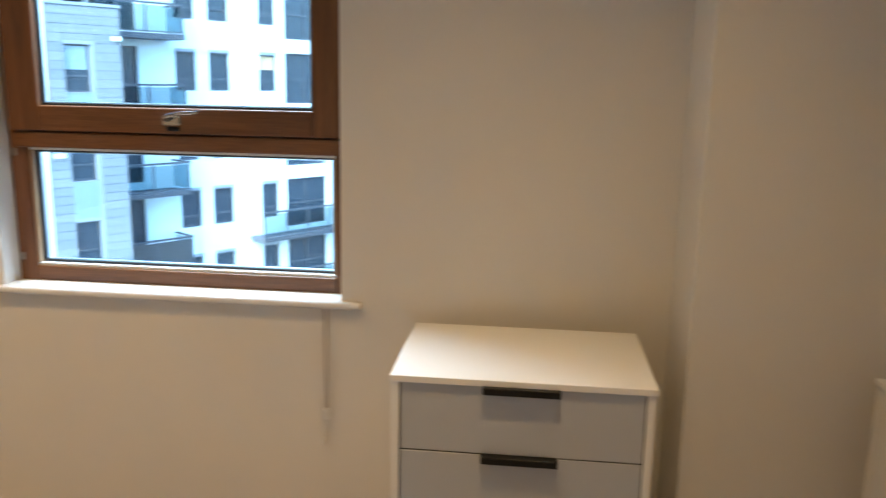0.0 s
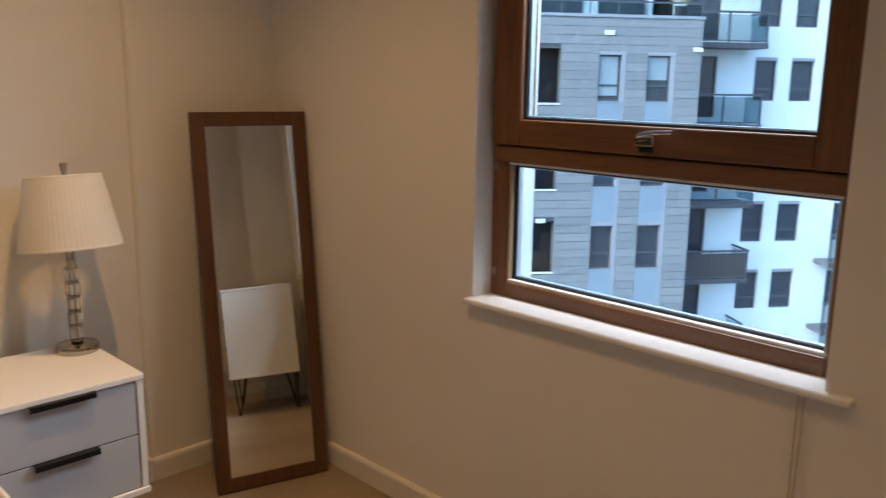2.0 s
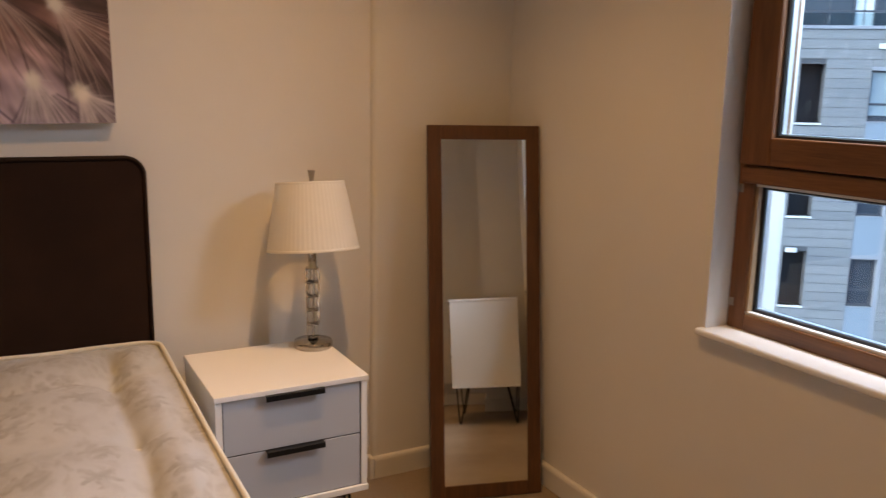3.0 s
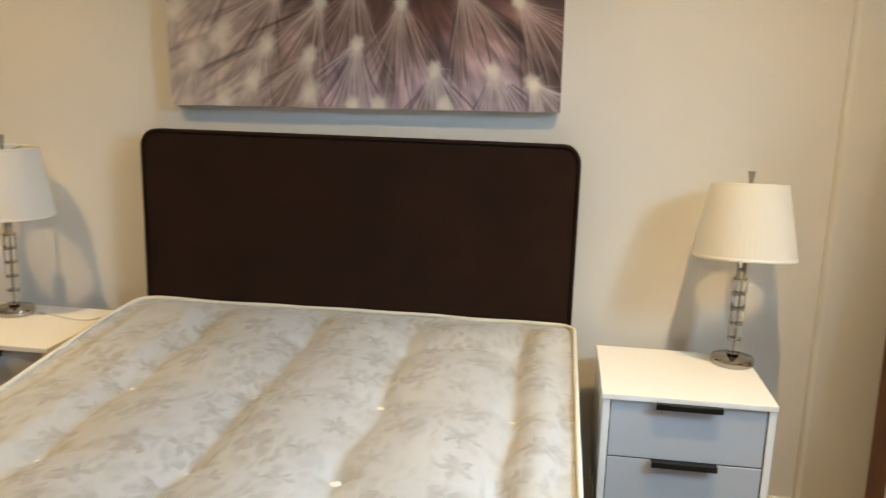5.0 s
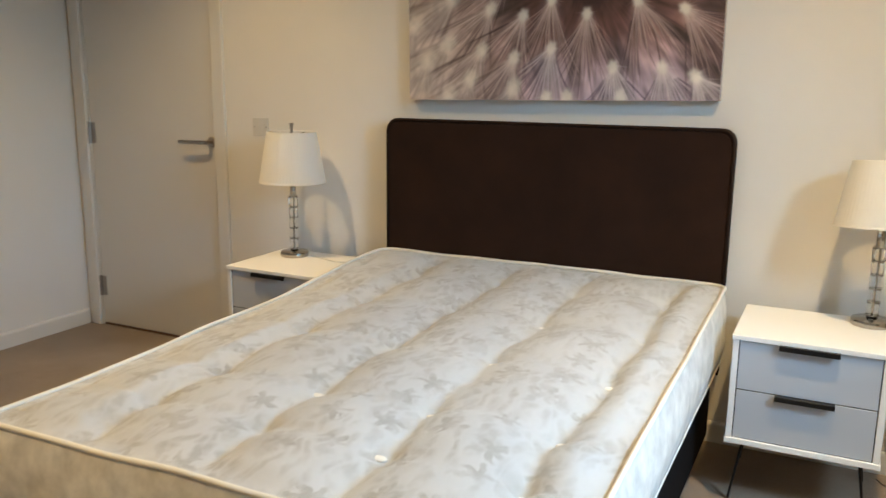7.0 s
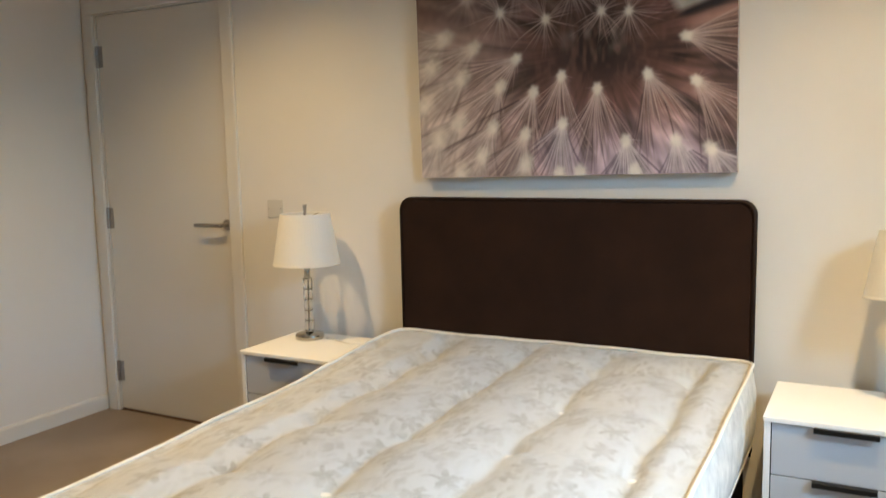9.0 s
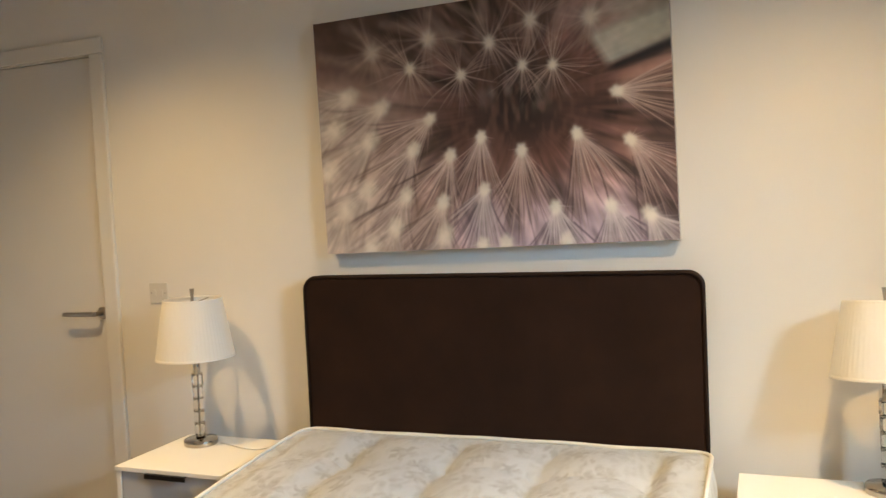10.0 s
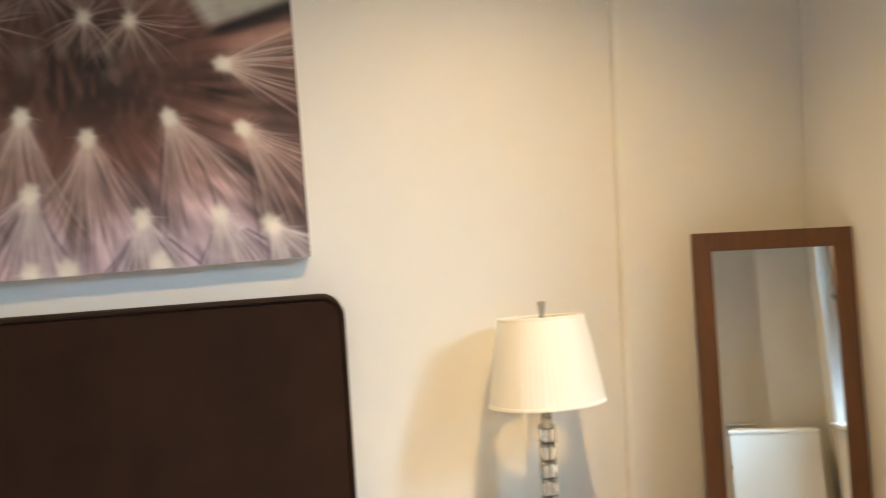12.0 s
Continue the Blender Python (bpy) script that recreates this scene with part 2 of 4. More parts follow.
def shade_mat():
    m = bpy.data.materials.new("cream_pleated_shade")
    m.use_nodes = True
    nt = m.node_tree
    b = nt.nodes["Principled BSDF"]
    b.inputs["Base Color"].default_value = (0.93, 0.91, 0.86, 1)
    b.inputs["Roughness"].default_value = 0.85
    out = nt.nodes["Material Output"]
    t = nt.nodes.new("ShaderNodeBsdfTranslucent")
    t.inputs[0].default_value = (0.96, 0.92, 0.82, 1)
    mx = nt.nodes.new("ShaderNodeMixShader")
    mx.inputs[0].default_value = 0.42
    nt.links.new(b.outputs[0], mx.inputs[1])
    nt.links.new(t.outputs[0], mx.inputs[2])
    nt.links.new(mx.outputs[0], out.inputs[0])
    bump(nt, b, noise_tex(nt, coords(nt), 700, 2), 0.25, 0.0006)
    return m


SHADE = shade_mat()


# ---- mesh helpers ----
def box_bm(bm, lo, hi, bev=0.0, seg=2):
    lo, hi = Vector(lo), Vector(hi)
    r = bmesh.ops.create_cube(bm, size=1.0)
    for v in r["verts"]:
        v.co = Vector(((lo[i] + hi[i]) / 2 + v.co[i] * (hi[i] - lo[i])) for i in range(3))
    if bev:
        edges = list({e for v in r["verts"] for e in v.link_edges})
        bmesh.ops.bevel(bm, geom=edges, offset=bev, segments=seg, affect="EDGES", profile=0.5)
    return bm


def box(lo, hi, bev=0.0, seg=2):
    return box_bm(bmesh.new(), lo, hi, bev, seg)


def ring_bm(bm, profile, seg=32, center=(0, 0, 0), wave=None):
    """A surface of revolution about z; wave(a) scales the radius."""
    rows = []
    for r, z in profile:
        row = []
        for i in range(seg):
            a = 2 * math.pi * i / seg
            k = r * (wave(a) if wave else 1)
            row.append(bm.verts.new((center[0] + k * math.cos(a), center[1] + k * math.sin(a), center[2] + z)))
        rows.append(row)
    for a, c in zip(rows, rows[1:]):
        for i in range(seg):
            j = (i + 1) % seg
            bm.faces.new((a[i], a[j], c[j], c[i]))
    return rows


def lathe(profile, seg=32, center=(0, 0, 0), caps=True):
    bm = bmesh.new()
    rows = ring_bm(bm, profile, seg, center)
    if caps:
        bm.faces.new(list(reversed(rows[0])))
        bm.faces.new(rows[-1])
    bmesh.ops.recalc_face_normals(bm, faces=bm.faces)
    return bm


def tube_bm(bm, pts, r, seg=8, closed=False):
    pts = [Vector(p) for p in pts]
    n = len(pts)
    rows = []
    side = None
    for i, p in enumerate(pts):
        a = pts[(i - 1) % n] if closed or i else p
        c = pts[(i + 1) % n] if closed or i < n - 1 else p
        d = (c - a).normalized()
        if side is None:
            side = d.orthogonal().normalized()
        side = (side - d * side.dot(d)).normalized()
        up = d.cross(side)
        rows.append([bm.verts.new(p + r * (math.cos(2 * math.pi * k / seg) * side + math.sin(2 * math.pi * k / seg) * up)) for k in range(seg)])
    pairs = list(zip(rows, rows[1:])) + ([(rows[-1], rows[0])] if closed else [])
    for a, c in pairs:
        for k in range(seg):
            j = (k + 1) % seg
            bm.faces.new((a[k], a[j], c[j], c[k]))
    if not closed:
        bm.faces.new(list(reversed(rows[0])))
        bm.faces.new(rows[-1])
    return bm


def tube(pts, r, seg=8, closed=False):
    return tube_bm(bmesh.new(), pts, r, seg, closed)


def to_mesh(name, bm, material, smooth=False):
    me = bpy.data.meshes.new(name)
    bmesh.ops.recalc_face_normals(bm, faces=bm.faces)
    if smooth:
        for f in bm.faces:
            f.smooth = True
    bm.to_mesh(me)
    bm.free()
    for m in (material if isinstance(material, (list, tuple)) else [material]):
        me.materials.append(m)
    return me


def part(name, bm, material, parent=None, label="", smooth=False):
    ob = new(name, to_mesh(name, bm, material, smooth))
    ob.parent = parent
    if label:
        tagged(ob, label)
    return ob


def thing(name, at, label, category, group="", rz=0):
    ob = new(name)
    ob.matrix_world = pose(*at, 0, 0, rz)
    return tagged(ob, label, category, group)


def structure(name, bm, material, label="", category=""):
    return tagged(part(name, bm, material, None, label), label, category, "", "structure")


# ---- the room's shell ----
SOUTH, NORTH, EAST = -2.56, 1.93, 3.30
OPX0, OPX1, OPZ0, OPZ1 = 0.998, 1.967, 0.735, 2.12
DY0, DY1, DZ = -2.478, -1.618, 2.048
structure("floor", box((-0.30, SOUTH - 0.2, -0.15), (EAST + 0.2, NORTH + 0.28, 0.0)), CARPET, "beige cut-pile carpet", "floor")
structure("ceiling", box((-0.30, SOUTH - 0.2, CEIL), (EAST + 0.2, NORTH + 0.28, CEIL + 0.15)), CEILING, "white painted ceiling", "ceiling")
bm = box((-0.15, DY1, 0), (0, NORTH, CEIL))
box_bm(bm, (-0.15, SOUTH, 0), (0, DY0, CEIL))
box_bm(bm, (-0.15, DY0, DZ), (0, DY1, CEIL))
structure("wall_west", bm, WALL, "off-white painted wall behind the bed", "wall")
structure("wall_corner_boxing", box((-0.03, 1.405, -0.03), (0.022, NORTH + 0.04, CEIL + 0.03), 0.017, 6), WALL, "off-white painted boxed-out corner", "wall")
bm = box((-0.15, NORTH, 0), (OPX0, NORTH + 0.26, CEIL))
box_bm(bm, (OPX1, NORTH, 0), (EAST + 0.15, NORTH + 0.26, CEIL))
box_bm(bm, (OPX0, NORTH, 0), (OPX1, NORTH + 0.26, OPZ0))
box_bm(bm, (OPX0, NORTH, OPZ1), (OPX1, NORTH + 0.26, CEIL))
structure("wall_north", bm, WALL, "off-white painted wall round the window", "wall")
structure("wall_column", box((2.835, 1.66, 0), (EAST, NORTH, CEIL)), WALL, "off-white painted boxed-out column", "wall")
structure("wall_east", box((EAST, SOUTH - 0.15, 0), (EAST + 0.15, NORTH, CEIL)), WALL, "off-white painted wall", "wall")
structure("wall_south", box((-0.15, SOUTH - 0.15, 0), (EAST, SOUTH, CEIL)), WALL, "off-white painted wall", "wall")
structure("wall_hall", box((-0.30, SOUTH - 0.15, 0), (-0.16, DY1 + 0.3, CEIL)), WALL, "plain wall beyond the door", "wall")


def skirting(a, c, inward):
    """A skirting board from a to c with a rounded top edge; inward points into the room."""
    a, c, n = Vector((*a, 0)), Vector((*c, 0)), Vector((*inward, 0))
    bm = bmesh.new()
    prof = [(0, 0), (0.016, 0), (0.016, 0.066), (0.0135, 0.073), (0.009, 0.077), (0, 0.078)]
    rows = [[bm.verts.new(p + n * d + Vector((0, 0, h))) for d, h in prof] for p in (a, c)]
    for i in range(len(prof)):
        j = (i + 1) % len(prof)
        bm.faces.new((rows[0][i], rows[0][j], rows[1][j], rows[1][i]))
    bm.faces.new(rows[0])
    bm.faces.new(list(reversed(rows[1])))
    return structure("baseboard", bm, GLOSS, "white painted skirting board", "skirting board")


skirting((0, -1.555), (0, 1.405), (1, 0))
skirting((0, 1.405), (0.038, 1.405), (0, -1))
skirting((0.022, 1.407), (0.022, NORTH - 0.016), (1, 0))
skirting((0.078, NORTH), (2.835, NORTH), (0, -1))
skirting((2.835, 1.66), (2.835, NORTH - 0.016), (-1, 0))
skirting((2.819, 1.66), (EAST, 1.66), (0, -1))
skirting((EAST, SOUTH), (EAST, 1.644), (-1, 0))
skirting((0.016, SOUTH), (EAST - 0.016, SOUTH), (0, 1))


# ---- door ----
def door():
    d = tagged(thing("door_1", (0, 0, 0), "closed flush white door with steel lever handle", "door"), kind="structure")
    leaf = part("door_leaf", box((-0.046, DY0 + 0.022, 0.012), (-0.004, DY1 - 0.018, DZ - 0.016), 0.0015, 1), DOORPAINT, d)
    # lining and stop
    for y0, y1 in ((DY0, DY0 + 0.019), (DY1 - 0.015, DY1)):
        part("door_jamb", box((-0.15, y0, 0), (0.0, y1, DZ - 0.013)), GLOSS, d)
    part("door_head", box((-0.15, DY0, DZ - 0.013), (0.0, DY1, DZ)), GLOSS, d)
    for y0, y1 in ((DY0 - 0.055, DY0 + 0.012), (DY1 - 0.008, DY1 + 0.060)):
        part("architrave", box((0.0, y0, 0), (0.018, y1, DZ - 0.008), 0.005, 2), GLOSS, d)
    part("architrave", box((0.0, DY0 - 0.055, DZ - 0.008), (0.018, DY1 + 0.060, DZ + 0.056), 0.005, 2), GLOSS, d)
    part("threshold", box((-0.15, DY0, 0.0), (-0.002, DY1, 0.008), 0.002, 1), THRESH, d, "dark wooden threshold strip")
    for z in (1.832, 1.02, 0.215):
        bm = tube([(0.001, DY0 + 0.018, z - 0.054), (0.001, DY0 + 0.018, z + 0.054)], 0.0085, 12)
        box_bm(bm, (-0.006, DY0 + 0.010, z - 0.052), (-0.001, DY0 + 0.052, z + 0.052))
        part("hinge", bm, STEEL, leaf, "dull steel butt hinge")
    y, z = -1.655, 1.004
    h = part("door_handle", lathe([(0.0255, 0), (0.0255, 0.006), (0.023, 0.009), (0.010, 0.0095), (0.010, 0.05)], 28), STEEL, leaf, "brushed steel lever handle")
    h.matrix_world = pose(-0.004, y, z, 0, 90, 0)
    lever = [(0.046, y, z)] + [(0.046 + 0.004 * math.sin(k / 5 * 1.57), y - 0.008 - 0.150 * k / 9, z - 0.001 * k / 9) for k in range(10)]
    part("lever", tube(lever, 0.0095, 12), STEEL, leaf, smooth=True)
    return d


door()


# ---- window ----
def window():
    w = tagged(thing("window_1", (0, 0, 0), "brown stained timber window with top-hung sash", "window"), kind="structure")
    x0, x1, y0, y1 = 0.999, 1.966, 2.005, 2.075
    fr = new("window_frame")
    fr.parent = w
    def bar(name, lo, hi, m, bev=0.004):
        return part(name, box(lo, hi, bev, 2), m, fr)
    bar("frame_stile", (x0, y0, 0.7405), (x0 + 0.052, y1, OPZ1), OAKV)
    bar("frame_stile", (x1 - 0.030, y0, 0.7405), (x1, y1, OPZ1), OAKV)
    bar("frame_rail", (x0 + 0.052, y0, 0.7405), (x1 - 0.030, y1, 0.784), OAK)
    bar("frame_rail", (x0 + 0.052, y0, OPZ1 - 0.05), (x1 - 0.030, y1, OPZ1), OAK)
    bar("transom", (x0 + 0.02, y0 - 0.012, 1.126), (x1 - 0.008, y1, 1.170), OAK)
    # fixed light: beads, seal and pane
    gx0, gx1, gz0, gz1 = x0 + 0.052, x1 - 0.030, 0.784, 1.126
    def beads(x0, x1, z0, z1, y, m, mv, t, d):
        for lo, hi, mm in (((x0, y, z0), (x1, y + d, z0 + t), m), ((x0, y, z1 - t), (x1, y + d, z1), m),
                           ((x0, y, z0 + t), (x0 + t, y + d, z1 - t), mv), ((x1 - t, y, z0 + t), (x1, y + d, z1 - t), mv)):
            part("glazing_bead", box(lo, hi, 0.0010, 1), mm, fr)
    beads(gx0, gx1, gz0, gz1, y0 + 0.008, SILL, BEAD, 0.008, 0.016)
    beads(gx0, gx1, gz0, gz1, y0 + 0.026, SEAL, SEAL, 0.014, 0.004)
    beads(gx0, gx1, gz0, gz1, y0 + 0.032, SPACER, SPACER, 0.017, 0.014)
    p = part("pane", box((gx0, y0 + 0.0305, gz0), (gx1, y0 + 0.0315, gz1)), PANE, w)
    p.visible_shadow = False
    # top-hung sash
    s = new("sash")
    s.parent = w
    sx0, sx1, sz0, sz1, sy0, sy1 = x0 + 0.016, x1 - 0.004, 1.174, OPZ1 - 0.03, y0 - 0.022, y0 + 0.045
    part("sash_stile", box((sx0, sy0, sz0), (sx0 + 0.092, sy1, sz1), 0.004, 2), OAKV, s)
    part("sash_stile", box((sx1 - 0.084, sy0, sz0), (sx1, sy1, sz1), 0.004, 2), OAKV, s)
    part("sash_rail", box((sx0 + 0.092, sy0, sz0), (sx1 - 0.084, sy1, sz0 + 0.069), 0.004, 2), OAK, s)
    part("sash_rail", box((sx0 + 0.092, sy0, sz1 - 0.08), (sx1 - 0.084, sy1, sz1), 0.004, 2), OAK, s)
    ux0, ux1, uz0, uz1 = sx0 + 0.092, sx1 - 0.084, sz0 + 0.069, sz1 - 0.08
    for y, m, t, d in ((sy0 + 0.018, SEAL, 0.006, 0.004), (sy0 + 0.026, SPACER, 0.010, 0.014)):
        for lo, hi in (((ux0, y, uz0), (ux1, y + d, uz0 + t)), ((ux0, y, uz1 - t), (ux1, y + d, uz1)),
                       ((ux0, y, uz0 + t), (ux0 + t, y + d, uz1 - t)), ((ux1 - t, y, uz0 + t), (ux1, y + d, uz1 - t))):
            part("glazing_seal", box(lo, hi), m, s)
    p = part("pane", box((ux0, sy0 + 0.0225, uz0), (ux1, sy0 + 0.0235, uz1)), PANE, w)
    p.visible_shadow = False
    part("sash_gap", box((sx0, y0 + 0.002, 1.1705), (sx1, y0 + 0.03, 1.1735)), SEAL, s)
    # latch handle on the bottom rail
    hx, hz = 1.496, 1.212
    h = part("window_handle", box((hx - 0.030, sy0 - 0.010, hz - 0.016), (hx + 0.022, sy0, hz + 0.012), 0.005, 2), CHROME, s, "chrome window latch")
    part("lever", tube([(hx - 0.012, sy0 - 0.010, hz), (hx - 0.012, sy0 - 0.030, hz + 0.003), (hx - 0.004, sy0 - 0.036, hz + 0.012),
                        (hx + 0.030, sy0 - 0.034, hz + 0.020), (hx + 0.078, sy0 - 0.028, hz + 0.022)], 0.0052, 10), CHROME, s, smooth=True)
    part("latch_plate", box((hx - 0.022, sy0 - 0.004, hz - 0.030), (hx + 0.016, sy0, hz - 0.018), 0.002, 1), BLACK, s)
    for z in (1.10, 0.80):
        part("frame_plug", box((x0 + 0.004, y0 - 0.004, z), (x0 + 0.020, y0, z + 0.022), 0.002, 1), STEEL, fr)
    part("window_sill", box((0.980, NORTH - 0.024, 0.7230), (2.026, y0 + 0.012, 0.7425), 0.008, 4), SILL, w)
    part("outer_sill", box((OPX0, y1, 0.7355), (OPX1, NORTH + 0.26, 0.748)), SPACER, w)
    return w


window()


CORD = mat("grey_cord", 0.7, 0.0, (0.42, 0.38, 0.33))[0]


def blind_cord():
    b = thing("blind_cord", (1.928, NORTH - 0.012, 0.40), "white blind cord hanging below the window sill", "blind cord")
    part("cord", tube([(-0.006, 0, 0.32), (-0.006, 0, 0.16), (-0.004, 0, 0.03)], 0.0018, 6), CORD, b)
    part("cord", tube([(0.006, 0, 0.32), (0.005, 0, 0.16), (0.002, 0, 0.03)], 0.0018, 6), CORD, b)
    part("connector", box((-0.012, -0.008, 0.004), (0.010, 0.008, 0.036), 0.004, 2), PLASTIC, b)
    part("tail", tube([(-0.002, 0, 0.006), (-0.008, 0, -0.03), (-0.012, 0, -0.055)], 0.0015, 6), PLASTIC, b)
    part("pull", box((-0.017, -0.005, -0.072), (-0.006, 0.005, -0.05), 0.003, 2), PLASTIC, b)
    return b


blind_cord()


# ---- drawers on hairpin legs ----
def drawer_unit(name, at, width, rows, label, category, group=""):
    """Carcass with back at local x=0, front towards +x, centred on y; legs 0.21 high."""
    depth, t, z0 = 0.392, 0.018, 0.225
    z1 = z0 + rows * 0.1573 + 0.015
    d = thing(name, at, label, category, group)
    w = width / 2
    body = part("body", box((0, -w, z0), (depth - 0.004, -w + t, z1 - 0.015), 0.001, 1), WHITE, d)
    part("side_panel", box((0, w - t, z0), (depth - 0.004, w, z1 - 0.015), 0.001, 1), WHITE, body)
    part("bottom_panel", box((0, -w - 0.003, z0 - t), (depth, w + 0.003, z0), 0.0015, 1), WHITE, body)
    part("back_panel", box((0.002, -w + t, z0), (0.010, w - t, z1 - 0.015)), WHITE, body)
    part("top_panel", box((0, -w - 0.003, z1 - 0.015), (depth, w + 0.003, z1), 0.0018, 2), WHITE, d)
    # solid black filler; its colour stands in for shade in the drawer gaps
    part("gap_shade_filler", box((0.02, -w + t, z0), (depth - 0.0095, w - t, z1 - 0.016)), BLACK, body)
    for i in range(rows):
        a = z0 + 0.002 + i * ((z1 - 0.015 - z0) / rows)
        c = a + (z1 - 0.015 - z0) / rows - 0.003
        dr = part("drawer", box((depth - 0.026, -w + t + 0.003, a), (depth - 0.008, w - t - 0.003, c), 0.001, 1), GREY, d)
        bm = box((depth - 0.030, -0.082, c + 0.0003), (depth + 0.012, 0.082, c + 0.0028), 0.0006, 1)
        box_bm(bm, (depth + 0.0095, -0.082, c - 0.013), (depth + 0.012, 0.082, c + 0.0006), 0.0006, 1)
        part("handle", bm, BLACK, dr, "black metal edge pull")
    for sx, sy in ((0.045, -1), (0.045, 1), (depth - 0.055, -1), (depth - 0.055, 1)):
        y = sy * (w - 0.05)
        ox, oy = (0.03 if sx > 0.2 else -0.03), sy * 0.03
        leg = tube([(sx - 0.032, y, z0 - t), (sx + ox * 0.5 - 0.004, y + oy, 0.012), (sx + ox * 0.5, y + oy, 0.004), (sx + ox * 0.5 + 0.004, y + oy, 0.012),
                    (sx + 0.032, y, z0 - t)], 0.004, 8)
        box_bm(leg, (sx - 0.042, y - 0.022, z0 - t - 0.003), (sx + 0.042, y + 0.022, z0 - t))
        part("leg", leg, BLACK, d, "black hairpin leg")
    return d


NS_X, NS_TOP = 0.078, 0.564
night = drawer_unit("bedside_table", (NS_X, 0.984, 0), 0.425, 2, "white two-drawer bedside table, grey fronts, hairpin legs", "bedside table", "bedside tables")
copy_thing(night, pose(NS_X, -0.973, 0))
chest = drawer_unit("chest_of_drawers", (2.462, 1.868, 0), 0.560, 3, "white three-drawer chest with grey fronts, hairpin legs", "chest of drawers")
chest.matrix_world = pose(2.462, 1.868, 0, 0, 0, -90)


# ---- table lamps ----
def table_lamp(at, label):
    l = thing("table_lamp", at, label, "table lamp", "bedside lamps")
    part("base", lathe([(0.058, 0), (0.060, 0.003), (0.060, 0.016), (0.057, 0.021), (0.02, 0.024), (0.012, 0.030)], 40), CHROME, l, "round chrome base", True)
    z = 0.030
    for i in range(5):
        bm = box((-0.0175, -0.0175, z + 0.004), (0.0175, 0.0175, z + 0.043), 0.0045, 3)
        o = part("crystal_block", bm, CRYSTAL, l, "clear glass block")
        o.matrix_basis = pose(0, 0, 0, 0, 0, 7 * i - 11)
        part("collar", lathe([(0.0185, z), (0.020, z + 0.001), (0.020, z + 0.003), (0.0185, z + 0.004)], 24), CHROME, l)
        z += 0.0435
    part("rod", tube([(0, 0, 0.02), (0, 0, 0.50)], 0.0035, 8), CHROME, l)
    part("neck", lathe([(0.020, z), (0.020, z + 0.004), (0.0125, z + 0.006), (0.0125, z + 0.055), (0.016, z + 0.058), (0.016, z + 0.085)], 24), CHROME, l, "", True)
    part("lamp_holder", lathe([(0.016, z + 0.085), (0.019, z + 0.088), (0.019, z + 0.135), (0.015, z + 0.146), (0.006, z + 0.158), (0.004, z + 0.17)], 20), BLACK, l, "dark lamp holder inside the shade", True)
    zb, zt, rb, rt = 0.310, 0.508, 0.138, 0.103
    bm = bmesh.new()
    seg = 240
    ring_bm(bm, [(rb, zb), (rb - (rb - rt) * 0.33, zb + 0.068), (rb - (rb - rt) * 0.66, zb + 0.136), (rt, zt)], seg, (0, 0, 0), lambda a: 1 + 0.0045 * math.cos(60 * a))
    sh = part("shade", bm, SHADE, l, "cream pleated fabric shade", True)
    for r, zz in ((rb, zb), (rt, zt)):
        band = lathe([(r * 1.006, zz - 0.003), (r * 1.009, zz + 0.0), (r * 1.004, zz + 0.005), (r * 0.990, zz + 0.005), (r * 0.990, zz - 0.003), (r * 1.006, zz - 0.003)], 60, caps=False)
        part("shade_trim", band, SHADE, sh, "", True)
    for k in range(3):
        a = k * 2.094 + 0.4
        part("shade_spoke", tube([(0, 0, zt - 0.012), (rt * 0.98 * math.cos(a), rt * 0.98 * math.sin(a), zt - 0.002)], 0.0016, 6), CHROME, sh)
    bm = lathe([(0.006, zt - 0.014), (0.006, zt + 0.004), (0.0065, zt + 0.008)], 16)
    bmesh.ops.create_cone(bm, cap_ends=True, segments=4, radius1=0.0065, radius2=0.012, depth=0.032, matrix=Matrix.Translation((0, 0, zt + 0.024)) @ pose(0, 0, 0, 0, 0, 45))
    part("finial", bm, STEEL, l, "tapered dark metal finial")
    return l


lamp_n = table_lamp((0.155, 1.146, 0.5546), "glass block table lamp with cream pleated shade")
copy_thing(lamp_n, pose(0.18, -1.060, 0.5546, 0, 0, 40) @ Matrix.Diagonal((1, 1, 1.03, 1)))
for ob in lamp_n.children:
    if ob.name.startswith("shade"):  # this one's shade sits askew, its front edge raised
        ob.matrix_basis = pose(0, 0, 0.41) @ pose(0, 0, 0, 0, -7, 0) @ pose(0, 0, -0.41)


# ---- bed ----
def rounded_board(y0, y1, z0, z1, x0, x1, r, seg=8):
    pts = [(y0, z0), (y1, z0)]
    pts += [(y1 - r + r * math.cos(a), z1 - r + r * math.sin(a)) for a in [i / seg * math.pi / 2 for i in range(seg + 1)]]
    pts += [(y0 + r + r * math.cos(a), z1 - r + r * math.sin(a)) for a in [math.pi / 2 + i / seg * math.pi / 2 for i in range(seg + 1)]]
    bm = bmesh.new()
    f = [bm.verts.new((x1, y, z)) for y, z in pts]
    k = [bm.verts.new((x0, y, z)) for y, z in pts]
    bm.faces.new(f)
    bm.faces.new(list(reversed(k)))
    for i in range(len(pts)):
        j = (i + 1) % len(pts)
        bm.faces.new((f[i], k[i], k[j], f[j]))
    return bm, [(y, z) for y, z in pts]


